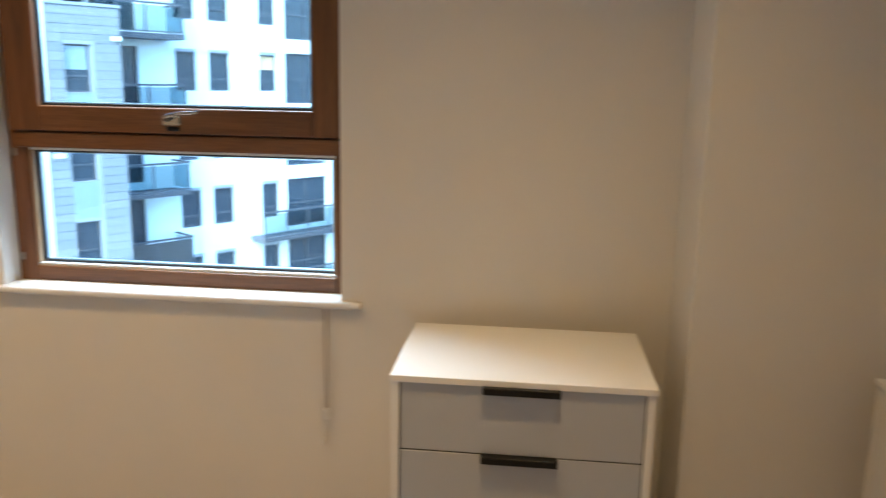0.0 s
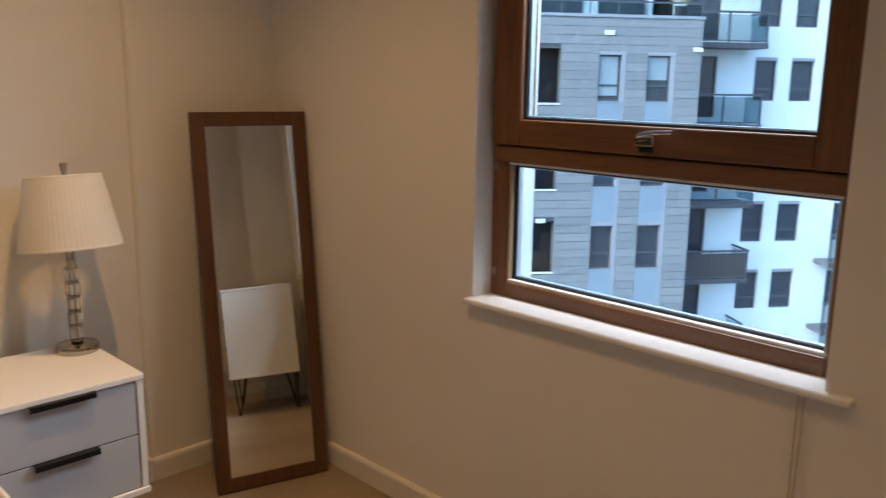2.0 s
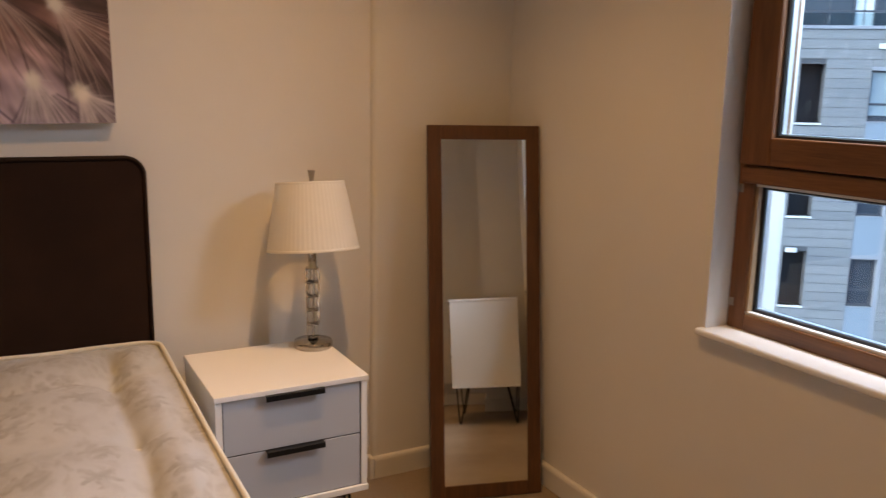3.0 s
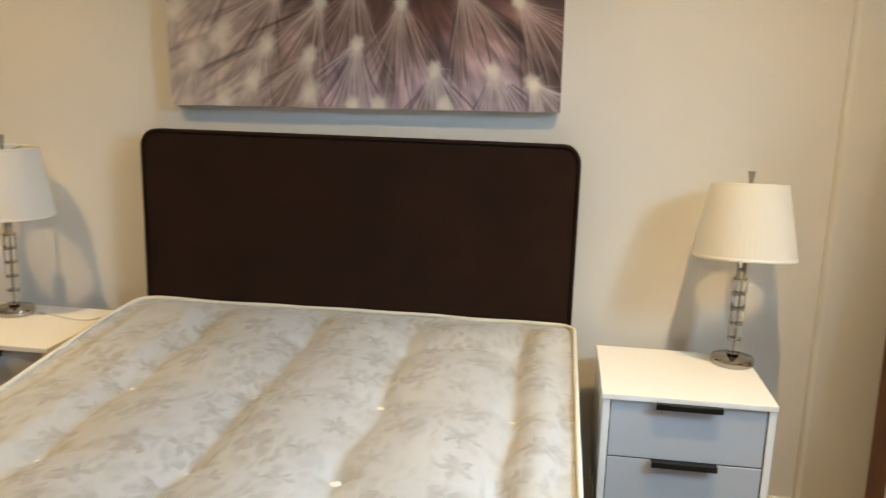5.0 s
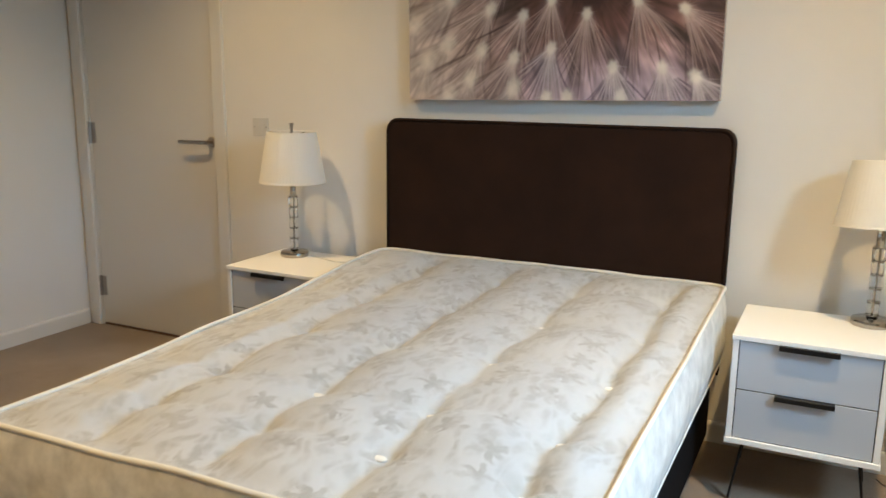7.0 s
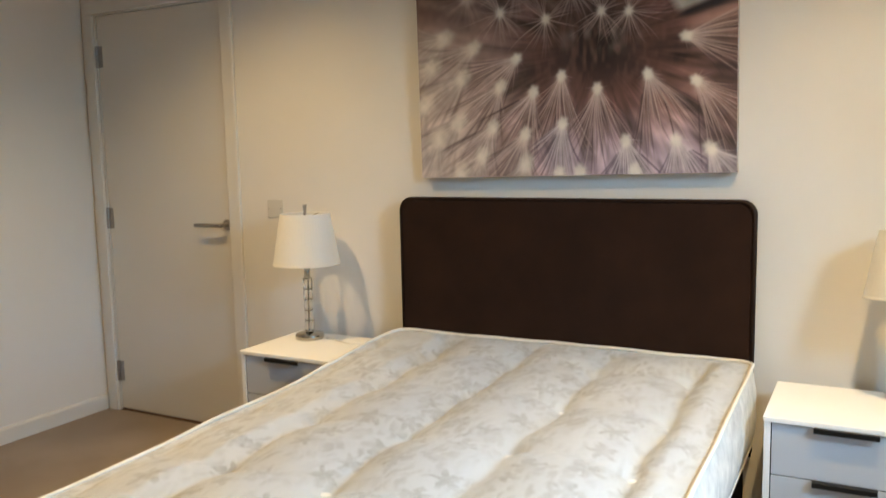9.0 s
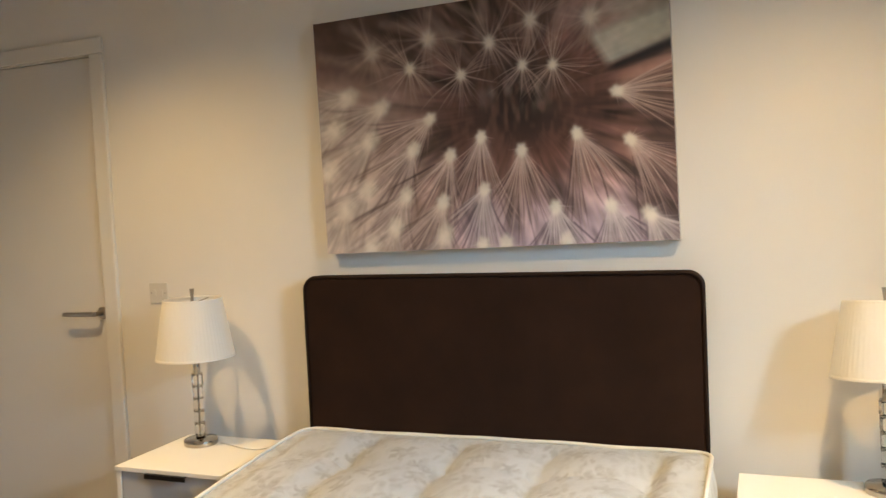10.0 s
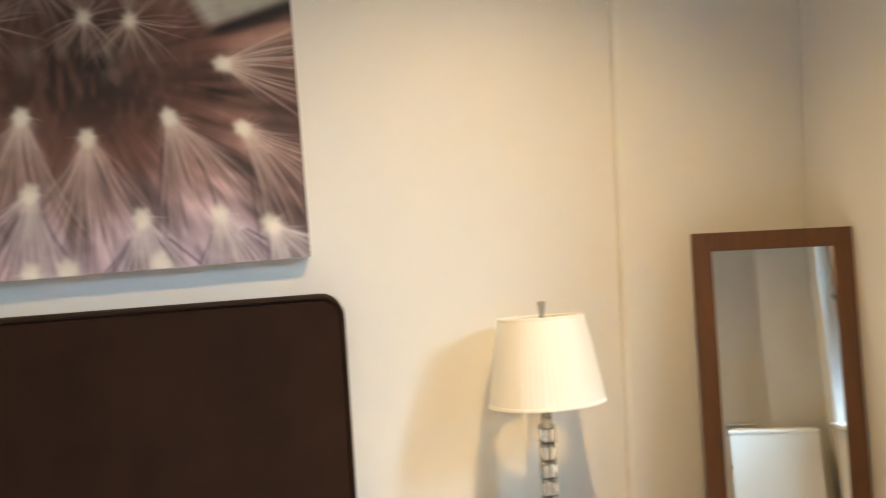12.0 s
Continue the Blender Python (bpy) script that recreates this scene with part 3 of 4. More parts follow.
def bed():
    b = thing("bed", (0, 0, 0), "double divan bed with brown upholstered headboard", "bed")
    base = part("divan_base", box((0.085, -0.652, 0.045), (1.885, 0.672, 0.336), 0.02, 3), BASEFAB, b, "black cloth divan base")
    for x in (0.2, 1.0, 1.78):
        for y in (-0.58, 0.60):
            part("foot", lathe([(0.022, 0), (0.025, 0.004), (0.025, 0.04), (0.03, 0.046)], 16, (x, y, 0)), BLACK, b)
    bm, pts = rounded_board(-0.664, 0.688, 0.28, 1.146, 0.020, 0.070, 0.05)
    hb = part("headboard", bm, BROWN, b, "dark brown faux-suede headboard")
    bm, _ = rounded_board(-0.652, 0.676, 0.29, 1.134, 0.070, 0.0745, 0.044)
    bmesh.ops.bevel(bm, geom=[e for e in bm.edges if all(v.co.x > 0.0744 for v in e.verts)], offset=0.003, segments=2, affect="EDGES")
    part("front_panel", bm, BROWN, hb)
    line = pts[1:] + [pts[0]]
    part("piping", tube([(0.0705, y - (0.003 if y > 0 else -0.003), z - (0.003 if z > 0.3 else 0)) for y, z in line], 0.0055, 8), PIPING, hb, "dark brown piped edge", True)
    for y in (-0.4, 0.42):
        part("strut", box((0.022, y - 0.03, 0.04), (0.045, y + 0.03, 0.6)), BLACK, hb)
    return b


bed()


def smooth_step(t):
    t = max(0.0, min(1.0, t))
    return t * t * (3 - 2 * t)


def mattress():
    x0, x1, y0, y1, z0, z1 = 0.082, 1.888, -0.676, 0.698, 0.337, 0.600
    m = thing("mattress", (0, 0, 0), "bare off-white damask mattress with tufted top", "mattress")
    rows, cols = [0.34, 0.69, 1.06, 1.43, 1.655], [-0.38, -0.063, 0.24, 0.545]
    r, nx, ny = 0.055, 150, 116
    lines_y = [y0] + cols + [y1]
    lines_x = [x0] + rows + [x1]

    def inset(x, y):
        """Distance inside the rounded outline, in plan."""
        dx, dy = min(x - x0, x1 - x), min(y - y0, y1 - y)
        if dx < r and dy < r:
            return r - math.hypot(r - dx, r - dy)
        return min(dx, dy)

    def brim(x, y):
        """Height of the piped edge: the mattress sags towards its foot, more along its far side."""
        sag = 0.022 * smooth_step((x - 0.15) / 0.75) * (1 - 0.4 * smooth_step((x - 1.4) / 0.5)) * smooth_step((0.2 - y) / 0.8)
        return 0.612 - 0.033 * smooth_step((x - x0) / 0.95) - 0.026 * smooth_step((x - 0.95) / 0.95) - sag

    def height(x, y):
        d = max(0.0, inset(x, y))
        edge = smooth_step(d / 0.09)
        dy = min(abs(y - c) for c in cols)
        dx = min(abs(x - c) for c in rows)
        wob = 0.026 * noise.noise((x * 4.5, y * 3, 2.0))

        def pillow(t, lines):
            """Rounded swell between neighbouring stitch lines."""
            for a, c in zip(lines, lines[1:]):
                if a <= t <= c:
                    return max(0.0, math.sin(math.pi * (t - a) / (c - a))) ** 0.72
            return 0.0

        py, px = pillow(min(y1, max(y0, y + wob)), lines_y), pillow(min(x1, max(x0, x + wob * 1.3)), lines_x)
        if y < cols[0] or y > cols[-1]:
            py = max(py, edge * smooth_step(dy / 0.075))
        if x < rows[0] or x > rows[-1]:
            px = max(px, edge * smooth_step(dx / 0.075))
        z = brim(x, y) - 0.006 + 0.55 * (z1 - brim(x, y)) * smooth_step(d / 0.30) + edge * (-0.025 + 0.039 * py * (0.72 + 0.28 * px) + 0.004 * px)
        z -= 0.014 * math.exp(-(dx * dx + dy * dy) / 0.030 ** 2)
        fold = 0.012 * noise.noise((y * 6, x * 1.5, 11.0))
        z -= 0.0045 * edge * math.exp(-(min(abs(x + fold - c) for c in rows) / 0.009) ** 2) * math.exp(-(dy / 0.10) ** 2)
        z += 0.006 * noise.noise((x * 2.6, y * 2.6, 5.0)) * edge + 0.0035 * noise.noise((x * 12, y * 7, 1.0)) * edge
        # creases in the loose ticking
        z -= 0.0035 * edge * max(0.0, 1 - 5 * abs(noise.noise((x * 9, y * 3.2, 8.0)))) * max(0.0, noise.noise((x * 2.1, y * 2.1, 3.0)) + 0.25)
        return z

    bm = bmesh.new()
    grid = []
    for i in range(nx + 1):
        row = []
        for j in range(ny + 1):
            x, y = x0 + (x1 - x0) * i / nx, y0 + (y1 - y0) * j / ny
            # pull the plan's corners onto the rounding
            cx, cy = max(x0 + r, min(x1 - r, x)), max(y0 + r, min(y1 - r, y))
            ox, oy = x - cx, y - cy
            k = math.hypot(ox, oy)
            if ox and oy:
                s = max(abs(ox), abs(oy)) / k
                x, y = cx + ox * s, cy + oy * s
            row.append(bm.verts.new((x, y, height(x, y))))
        grid.append(row)
    for i in range(nx):
        for j in range(ny):
            bm.faces.new((grid[i][j], grid[i + 1][j], grid[i + 1][j + 1], grid[i][j + 1]))
    part("top_panel", bm, DAMASK, m, "damask top panel", True)
    # outline for borders and tape
    out = []
    for cx, cy, a0 in ((x1 - r, y1 - r, 0), (x0 + r, y1 - r, 90), (x0 + r, y0 + r, 180), (x1 - r, y0 + r, 270)):
        out += [(cx + r * math.cos(radians(a0 + 90 * k / 8)), cy + r * math.sin(radians(a0 + 90 * k / 8))) for k in range(9)]
    fine = []
    for (ax, ay), (bx, by) in zip(out, out[1:] + out[:1]):
        n = max(1, int(math.hypot(bx - ax, by - ay) / 0.04))
        fine += [(ax + (bx - ax) * k / n, ay + (by - ay) * k / n) for k in range(n)]
    bm = bmesh.new()
    levels = 14
    ringrows = []
    for k in range(levels + 1):
        t = k / levels
        bulge = 0.016 * math.sin(math.pi * t)
        row = []
        for x, y in fine:
            d = Vector((x - max(x0 + r, min(x1 - r, x)), y - max(y0 + r, min(y1 - r, y)), 0))
            d = d.normalized() if d.length > 1e-6 else Vector((0, 0, 0))
            w = bulge + (0.007 * noise.noise((x * 5, y * 5, t * 2)) + 0.004 * noise.noise((x * 16, y * 16, t * 5))) * math.sin(math.pi * t)
            row.append(bm.verts.new((x + d.x * w, y + d.y * w, z0 + (brim(x, y) - 0.006 - z0) * t)))
        ringrows.append(row)
    n = len(fine)
    for a, c in zip(ringrows, ringrows[1:]):
        for i in range(n):
            j = (i + 1) % n
            bm.faces.new((a[i], a[j], c[j], c[i]))
    bm.faces.new(list(reversed(ringrows[0])))
    part("border", bm, BORDER, m, "quilted damask border", True)
    for upper, tape, rr in ((True, TAPE, 0.0065), (False, BORDER, 0.006)):
        part("edge_tape", tube([(x, y, (brim(x, y) - 0.003 if upper else z0 + 0.010) + 0.005 * noise.noise((x * 5, y * 5, 0))) for x, y in fine], rr, 8, True), tape, m, "cream piped edge tape", True)
    rnd = random.Random(4)
    for x in rows[1:]:
        for y in cols:
            jx, jy = x + rnd.uniform(-0.01, 0.01), y + rnd.uniform(-0.008, 0.008)
            k = 0.6 if x < 0.8 or y < -0.3 else 0.9
            bm = bmesh.new()
            bmesh.ops.create_uvsphere(bm, u_segments=12, v_segments=7, radius=1.0, matrix=Matrix.Translation((jx, jy, height(jx, jy) + 0.001)) @ Matrix.Diagonal((0.013 * k, 0.020 * k, 0.0045, 1)))
            for v in bm.verts:
                v.co += Vector((noise.noise(v.co * 90), noise.noise(v.co * 90 + Vector((7, 0, 0))), 0)) * 0.003
            part("tuft", bm, FELT, m, "white felt tuft", True)
    return m


mattress()


# ---- leaning mirror ----
def leaning_mirror():
    foot_l, foot_r, top_l = Vector((0.280, 1.507, 0.004)), Vector((0.382, 1.863, 0.004)), Vector((0.119, 1.573, 1.235))
    ex = (foot_r - foot_l).normalized()
    ez = (top_l - foot_l)
    ez = (ez - ex * ez.dot(ex)).normalized()
    ey = ez.cross(ex)
    wd, ht, fw, th = 0.381, 1.243, 0.046, 0.020
    mt = new("floor_mirror")
    tagged(mt, "tall mirror in dark walnut frame leaning on wall", "mirror")
    mt.matrix_world = Matrix.Translation(foot_l) @ Matrix((ex, ey, ez)).transposed().to_4x4()
    for n, lo, hi in (("frame_stile", (0, 0, 0), (fw, th, ht)), ("frame_stile", (wd - fw, 0, 0), (wd, th, ht)),
                      ("frame_rail", (fw, 0, 0), (wd - fw, th, fw)), ("frame_rail", (fw, 0, ht - fw), (wd - fw, th, ht))):
        part(n, box(lo, hi, 0.002, 2), WALNUT, mt)
    part("mirror_glass", box((fw - 0.004, 0.004, fw - 0.004), (wd - fw + 0.004, 0.008, ht - fw + 0.004)), MIRROR, mt, "silvered mirror glass")
    part("back_board", box((0.01, 0.0085, 0.01), (wd - 0.01, 0.018, ht - 0.01)), WALNUT, mt)
    return mt


leaning_mirror()


# ---- canvas picture over the bed ----
def dandelion(w, h):
    """Colours of a printed close-up of a dandelion clock, row by row from the top left."""
    rng = np.random.RandomState(7)
    yy, xx = np.mgrid[0:h, 0:w]
    u, v = xx / w, yy / w
    cu, cv = 0.60, 0.29
    rad = np.hypot((u - cu) * 0.86, (v - cv) * 1.15)
    ang = np.arctan2(v - cv, u - cu)

    def mixc(a, c, k):
        return np.asarray(a) * (1 - k[..., None]) + np.asarray(c) * k[..., None]

    def soft(n, m=None):
        """Smooth cloudy field of about n by m lumps to the width, from 0 to 1."""
        m = m or n
        g = rng.rand(m + 3, n + 3)
        fx, fy = u * n, v * m
        ix, iy = fx.astype(int), fy.astype(int)
        fx, fy = fx - ix, fy - iy
        fx, fy = fx * fx * (3 - 2 * fx), fy * fy * (3 - 2 * fy)
        return (g[iy, ix] * (1 - fx) + g[iy, ix + 1] * fx) * (1 - fy) + (g[iy + 1, ix] * (1 - fx) + g[iy + 1, ix + 1] * fx) * fy

    def rays(count, swirl):
        """Cloudy streaks that run out from the heart of the flower."""
        g = rng.rand(count + 1, 9)
        g[count] = g[0]
        fa = (ang + swirl * rad + math.pi) / (2 * math.pi) % 1.0 * count
        fr = np.clip(rad / 0.75, 0, 0.999) * 7
        ia, ir = fa.astype(int) % count, fr.astype(int)
        fa, fr = fa - fa.astype(int), fr - ir
        fa = fa * fa * (3 - 2 * fa)
        return (g[ia, ir] * (1 - fa) + g[ia + 1, ir] * fa) * (1 - fr) + (g[ia, ir + 1] * (1 - fa) + g[ia + 1, ir + 1] * fa) * fr

    # the ground: dark heart, red-brown stems, pink-grey down, paler to the lower left
    img = mixc((0.045, 0.028, 0.026), (0.155, 0.088, 0.075), np.clip((rad - 0.05) / 0.13, 0, 1))
    img = mixc(img, (0.235, 0.158, 0.145), np.clip((rad - 0.17) / 0.18, 0, 1))
    top = np.clip((0.27 - v) / 0.20, 0, 1) * np.clip((0.80 - u) / 0.15, 0, 1)
    img = mixc(img, (0.115, 0.078, 0.068), top * 0.85)
    img = mixc(img, (0.46, 0.39, 0.365), np.clip((0.42 - u) / 0.34, 0, 1) * np.clip((v - 0.13) / 0.20, 0, 1))
    img = mixc(img, (0.57, 0.52, 0.49), np.clip((0.30 - u) / 0.25, 0, 1) * np.clip((v - 0.36) / 0.2, 0, 1))
    img = mixc(img, (0.36, 0.31, 0.355), np.clip((v - 0.47) / 0.13, 0, 1) * np.clip((u - 0.30) / 0.25, 0, 1) * 0.8)
    img = mixc(img, (0.10, 0.062, 0.062), np.clip((u - 0.86) / 0.10, 0, 1) * np.clip((v - 0.22) / 0.1, 0, 1) * 0.75)
    fine, broad = 0.55 * rays(130, 0.5) + 0.45 * rays(210, -0.4), rays(46, 0.3)
    away = np.clip(rad * 5 - 0.4, 0, 1)
    sharp = np.clip((u - 0.05) / 0.35, 0.25, 1)
    img *= np.clip(1 + (1.5 * (fine - 0.5) + 1.5 * (broad - 0.5)) * away * sharp, 0.25, 1.9)[..., None]
    img *= (0.75 + 0.5 * soft(11))[..., None]
    stems = 0.5 * soft(60, 26) + 0.5 * soft(90, 40)
    img = mixc(img, (0.21, 0.125, 0.105), np.exp(-(rad / 0.20) ** 2) * np.clip((stems - 0.45) * 2.8, 0, 1) * 0.7)
    fuzz = np.exp(-(((u - 0.605) / 0.10) ** 2 + ((v - 0.262) / 0.038) ** 2))
    img = mixc(img, (0.33, 0.285, 0.25), fuzz * np.clip((0.6 * soft(70, 18) + 0.4 * soft(40) - 0.38) * 2.4, 0, 1) * 0.8)
    # broad out-of-focus strands over the dark top
    for a0, b0, a1, b1, wd in ((0.02, 0.10, 0.22, 0.16, 0.016), (0.10, 0.02, 0.30, 0.15, 0.018), (0.22, 0.03, 0.45, 0.09, 0.014), (0.36, 0.02, 0.47, 0.16, 0.014),
                               (0.02, 0.20, 0.20, 0.22, 0.018), (0.52, 0.0, 0.50, 0.10, 0.016), (0.74, 0.0, 0.70, 0.16, 0.012), (0.42, 0.0, 0.52, 0.06, 0.012)):
        dx, dy = a1 - a0, b1 - b0
        t = np.clip(((u - a0) * dx + (v - b0) * dy) / (dx * dx + dy * dy), 0, 1)
        d = np.hypot(u - a0 - t * dx, v - b0 - t * dy)
        img = mixc(img, (0.33, 0.265, 0.235), np.exp(-(d / wd) ** 2) * 0.42)
    # pale and dark leaf in the top right corner
    low = 0.215 + (u - 0.84) * -0.25
    high = 0.134 + (u - 0.776) * -0.23
    leaf = np.clip((v - high) / 0.035 + 0.5, 0, 1) * np.clip((low - v) / 0.020 + 0.5, 0, 1) * np.clip((u - 0.775 - (v - 0.12) * 0.55) / 0.03, 0, 1)
    img = mixc(img, (0.50, 0.50, 0.455), leaf * (0.62 + 0.38 * soft(9)))
    img = mixc(img, (0.40, 0.385, 0.34), np.exp(-(((u - 0.90) / 0.13) ** 2 + ((v - 0.075) / 0.03) ** 2)) * 0.7)
    edge = v - (low + 0.012 + (u - 0.84) * -0.03)
    img = mixc(img, (0.016, 0.014, 0.026), np.exp(-(edge / (0.007 + 0.09 * np.clip(u - 0.84, 0, 1))) ** 2) * np.clip((u - 0.825) / 0.04, 0, 1))
    img = mixc(img, (0.42, 0.285, 0.25), np.exp(-((v - low - 0.052) / 0.022) ** 2) * np.clip((u - 0.84) / 0.08, 0, 1) * 0.8)
    cover, tone = np.zeros((h, w)), np.zeros((h, w))

    def strands(px, py, val, hue, size):
        """Soft strokes through the points: how far they cover, and their tone."""
        cover[:], tone[:] = 0, 0
        r = int(math.ceil(size * 1.9))
        ix, iy = np.round(px).astype(int), np.round(py).astype(int)
        for dx in range(-r, r + 1):
            for dy in range(-r, r + 1):
                x, y = ix + dx, iy + dy
                ok = (x >= 0) & (x < w) & (y >= 0) & (y < h)
                k = (val * np.exp(-((x - px) ** 2 + (y - py) ** 2) / (size * size)))[ok]
                np.maximum.at(cover, (y[ok], x[ok]), k)
                np.maximum.at(tone, (y[ok], x[ok]), k * hue[ok])

    def fan(su, sv, count, turn, spread, short, long, start, fade, size):
        """Curved strands from a head; each row is one strand."""
        t = np.linspace(start, 1, 90)[None, :]
        a = turn + spread * 1.45 * np.sign(rng.rand(count, 1) - 0.5) * rng.rand(count, 1) ** 0.8
        ln = rng.uniform(short, long, (count, 1))
        aa = a + np.clip(rng.normal(0, 0.11, (count, 1)), -0.2, 0.2) * t + 0.05 * np.sin(3 * t + a * 5)
        px = (su + ln * t * np.cos(aa)) * w
        py = (sv + ln * t * np.sin(aa)) * w
        val = np.clip(1 - t ** fade, 0, 1) * np.clip(0.35 + 9 * t, 0, 1) * rng.uniform(0.35, 1.0, (count, 1))
        hue = np.repeat(rng.uniform(0.72, 1.0, (count, 1)), t.size, 1)
        strands(px.ravel(), py.ravel(), val.ravel(), hue.ravel(), size)

    # heads: place, direction of the tuft, softness
    stars = [(0.619, 0.190, 0.0), (0.700, 0.198, 0.0), (0.530, 0.119, 0.25), (0.446, 0.196, 0.05), (0.296, 0.162, 0.15), (0.356, 0.088, 0.7),
             (0.646, 0.076, 0.35), (0.804, 0.091, 0.7), (0.182, 0.104, 0.95)]
    tufts = [(0.107, 0.218, 2.7, 0.9), (0.206, 0.258, 2.6, 0.6), (0.059, 0.306, 2.7, 1.0), (0.858, 0.283, 0.18, 0.0), (0.351, 0.303, 2.55, 0.1),
             (0.165, 0.347, 2.5, 0.8), (0.296, 0.381, 2.25, 0.3), (0.494, 0.363, 1.75, 0.0), (0.753, 0.376, 1.25, 0.0), (0.886, 0.405, 0.75, 0.0),
             (0.604, 0.407, 1.57, 0.0), (0.404, 0.405, 1.95, 0.1), (0.027, 0.421, 2.3, 1.0), (0.149, 0.483, 2.3, 0.8), (0.265, 0.505, 2.1, 0.4),
             (0.496, 0.504, 1.85, 0.1), (0.375, 0.531, 1.95, 0.3), (0.075, 0.532, 2.2, 1.0), (0.688, 0.563, 1.50, 0.1), (0.832, 0.566, 1.35, 0.15),
             (0.926, 0.593, 1.0, 0.3), (0.226, 0.592, 2.0, 0.7), (0.376, 0.618, 1.9, 0.7), (0.150, 0.646, 2.0, 1.0), (0.483, 0.654, 1.7, 0.3),
             (0.548, 0.650, 1.6, 0.3), (0.715, 0.651, 1.5, 0.4)]
    for su, sv, blur in stars:
        size = 1.0 + 2.6 * blur
        glow = np.exp(-(np.hypot(u - su, v - sv - 0.01) / 0.05) ** 2)
        img = mixc(img, (0.058, 0.038, 0.034), glow * 0.5 * (1 - blur))
        out = math.atan2(sv - cv, su - cu)
        for turn, spread, n, ln in ((out, 0.8, 22, 0.17), (out + math.pi, 0.9, 20, 0.13), (1.57, 0.6, 18, 0.13)):
            fan(su, sv, n, turn, spread, 0.04, ln, 0.0, 1.5, size * 1.25)
            tint = np.clip(tone / np.maximum(cover, 1e-4), 0, 1)[..., None]
            k = (np.clip(cover, 0, 1) * (0.78 - 0.42 * blur))[..., None]
            img = img * (1 - k) + np.array((0.50, 0.405, 0.365)) * tint * k
        d = np.hypot(u - su, (v - sv) * 0.9) * (1 + 0.09 * np.sin(7 * np.arctan2(v - sv, u - su) + su * 40))
        img = mixc(img, (0.62, 0.585, 0.52), (0.95 - 0.5 * blur) * np.exp(-(d / (0.0135 + 0.012 * blur)) ** 3))
    for su, sv, turn, blur in tufts:
        c, s = math.cos(turn), math.sin(turn)
        along, cross = (u - su) * c + (v - sv) * s, -(u - su) * s + (v - sv) * c
        ahead = np.clip((along + 0.006) / 0.02, 0, 1)
        wid = 0.016 + 0.42 * np.clip(along, 0, 1)
        low = sv > 0.46 and su > 0.42
        body = np.array((0.43, 0.315, 0.29)) * (1 - blur) + np.array((0.57, 0.515, 0.485)) * blur
        if low:
            body = np.array((0.47, 0.415, 0.445))
        cone = np.exp(-(cross / wid) ** 2) * ahead * np.exp(-(np.clip(along, 0, 1) / 0.19) ** 2)
        img = mixc(img, body, cone * (0.42 + 0.25 * blur))
        size = 0.95 + 2.7 * blur
        # dark gaps between the strands, then the strands, then short stray hairs
        fan(su, sv, 34, turn, 0.44, 0.16, 0.30, 0.25, 4.0, size * 1.8)
        img = mixc(img, (0.075, 0.048, 0.052) if not low else (0.085, 0.065, 0.095), np.clip(cover, 0, 1) * (0.85 - 0.40 * blur))
        for count, spread, short, long, fade, amount in ((24, 0.40, 0.15, 0.33, 2.2, 0.85), (26, 0.46, 0.06, 0.20, 1.6, 0.80), (9, 1.1, 0.02, 0.055, 1.2, 0.6)):
            fan(su, sv, count, turn, spread, short, long, 0.0, fade, size * (1.5 if long > 0.3 else 1.05))
            tint = np.clip(tone / np.maximum(cover, 1e-4), 0, 1)[..., None]
            k = (np.clip(cover, 0, 1) * amount * (1 - 0.45 * blur))[..., None]
            hair = np.array((0.56, 0.455, 0.42)) if not low else np.array((0.58, 0.525, 0.54))
            img = img * (1 - k) + (hair * (1 - blur) + np.array((0.57, 0.525, 0.49)) * blur) * tint * k
        tip = np.exp(-(cross / (0.012 + 0.25 * np.clip(along, 0, 1))) ** 2) * ahead * np.exp(-np.clip(along, 0, 1) / 0.032)
        img = mixc(img, (0.60, 0.545, 0.50), tip * 0.72)
        d = np.hypot((along - 0.004) * 0.8, cross) * (1 + 0.07 * np.sin(5 * np.arctan2(cross, along) + su * 60))
        img = mixc(img, (0.63, 0.60, 0.54), (0.94 - 0.45 * blur) * np.exp(-(d / (0.0150 + 0.012 * blur)) ** 4))
    img *= (0.93 + 0.14 * soft(60))[..., None]
    img = 0.40 * (img / 0.40) ** 1.40
    return np.clip(img, 0.006, 0.85)


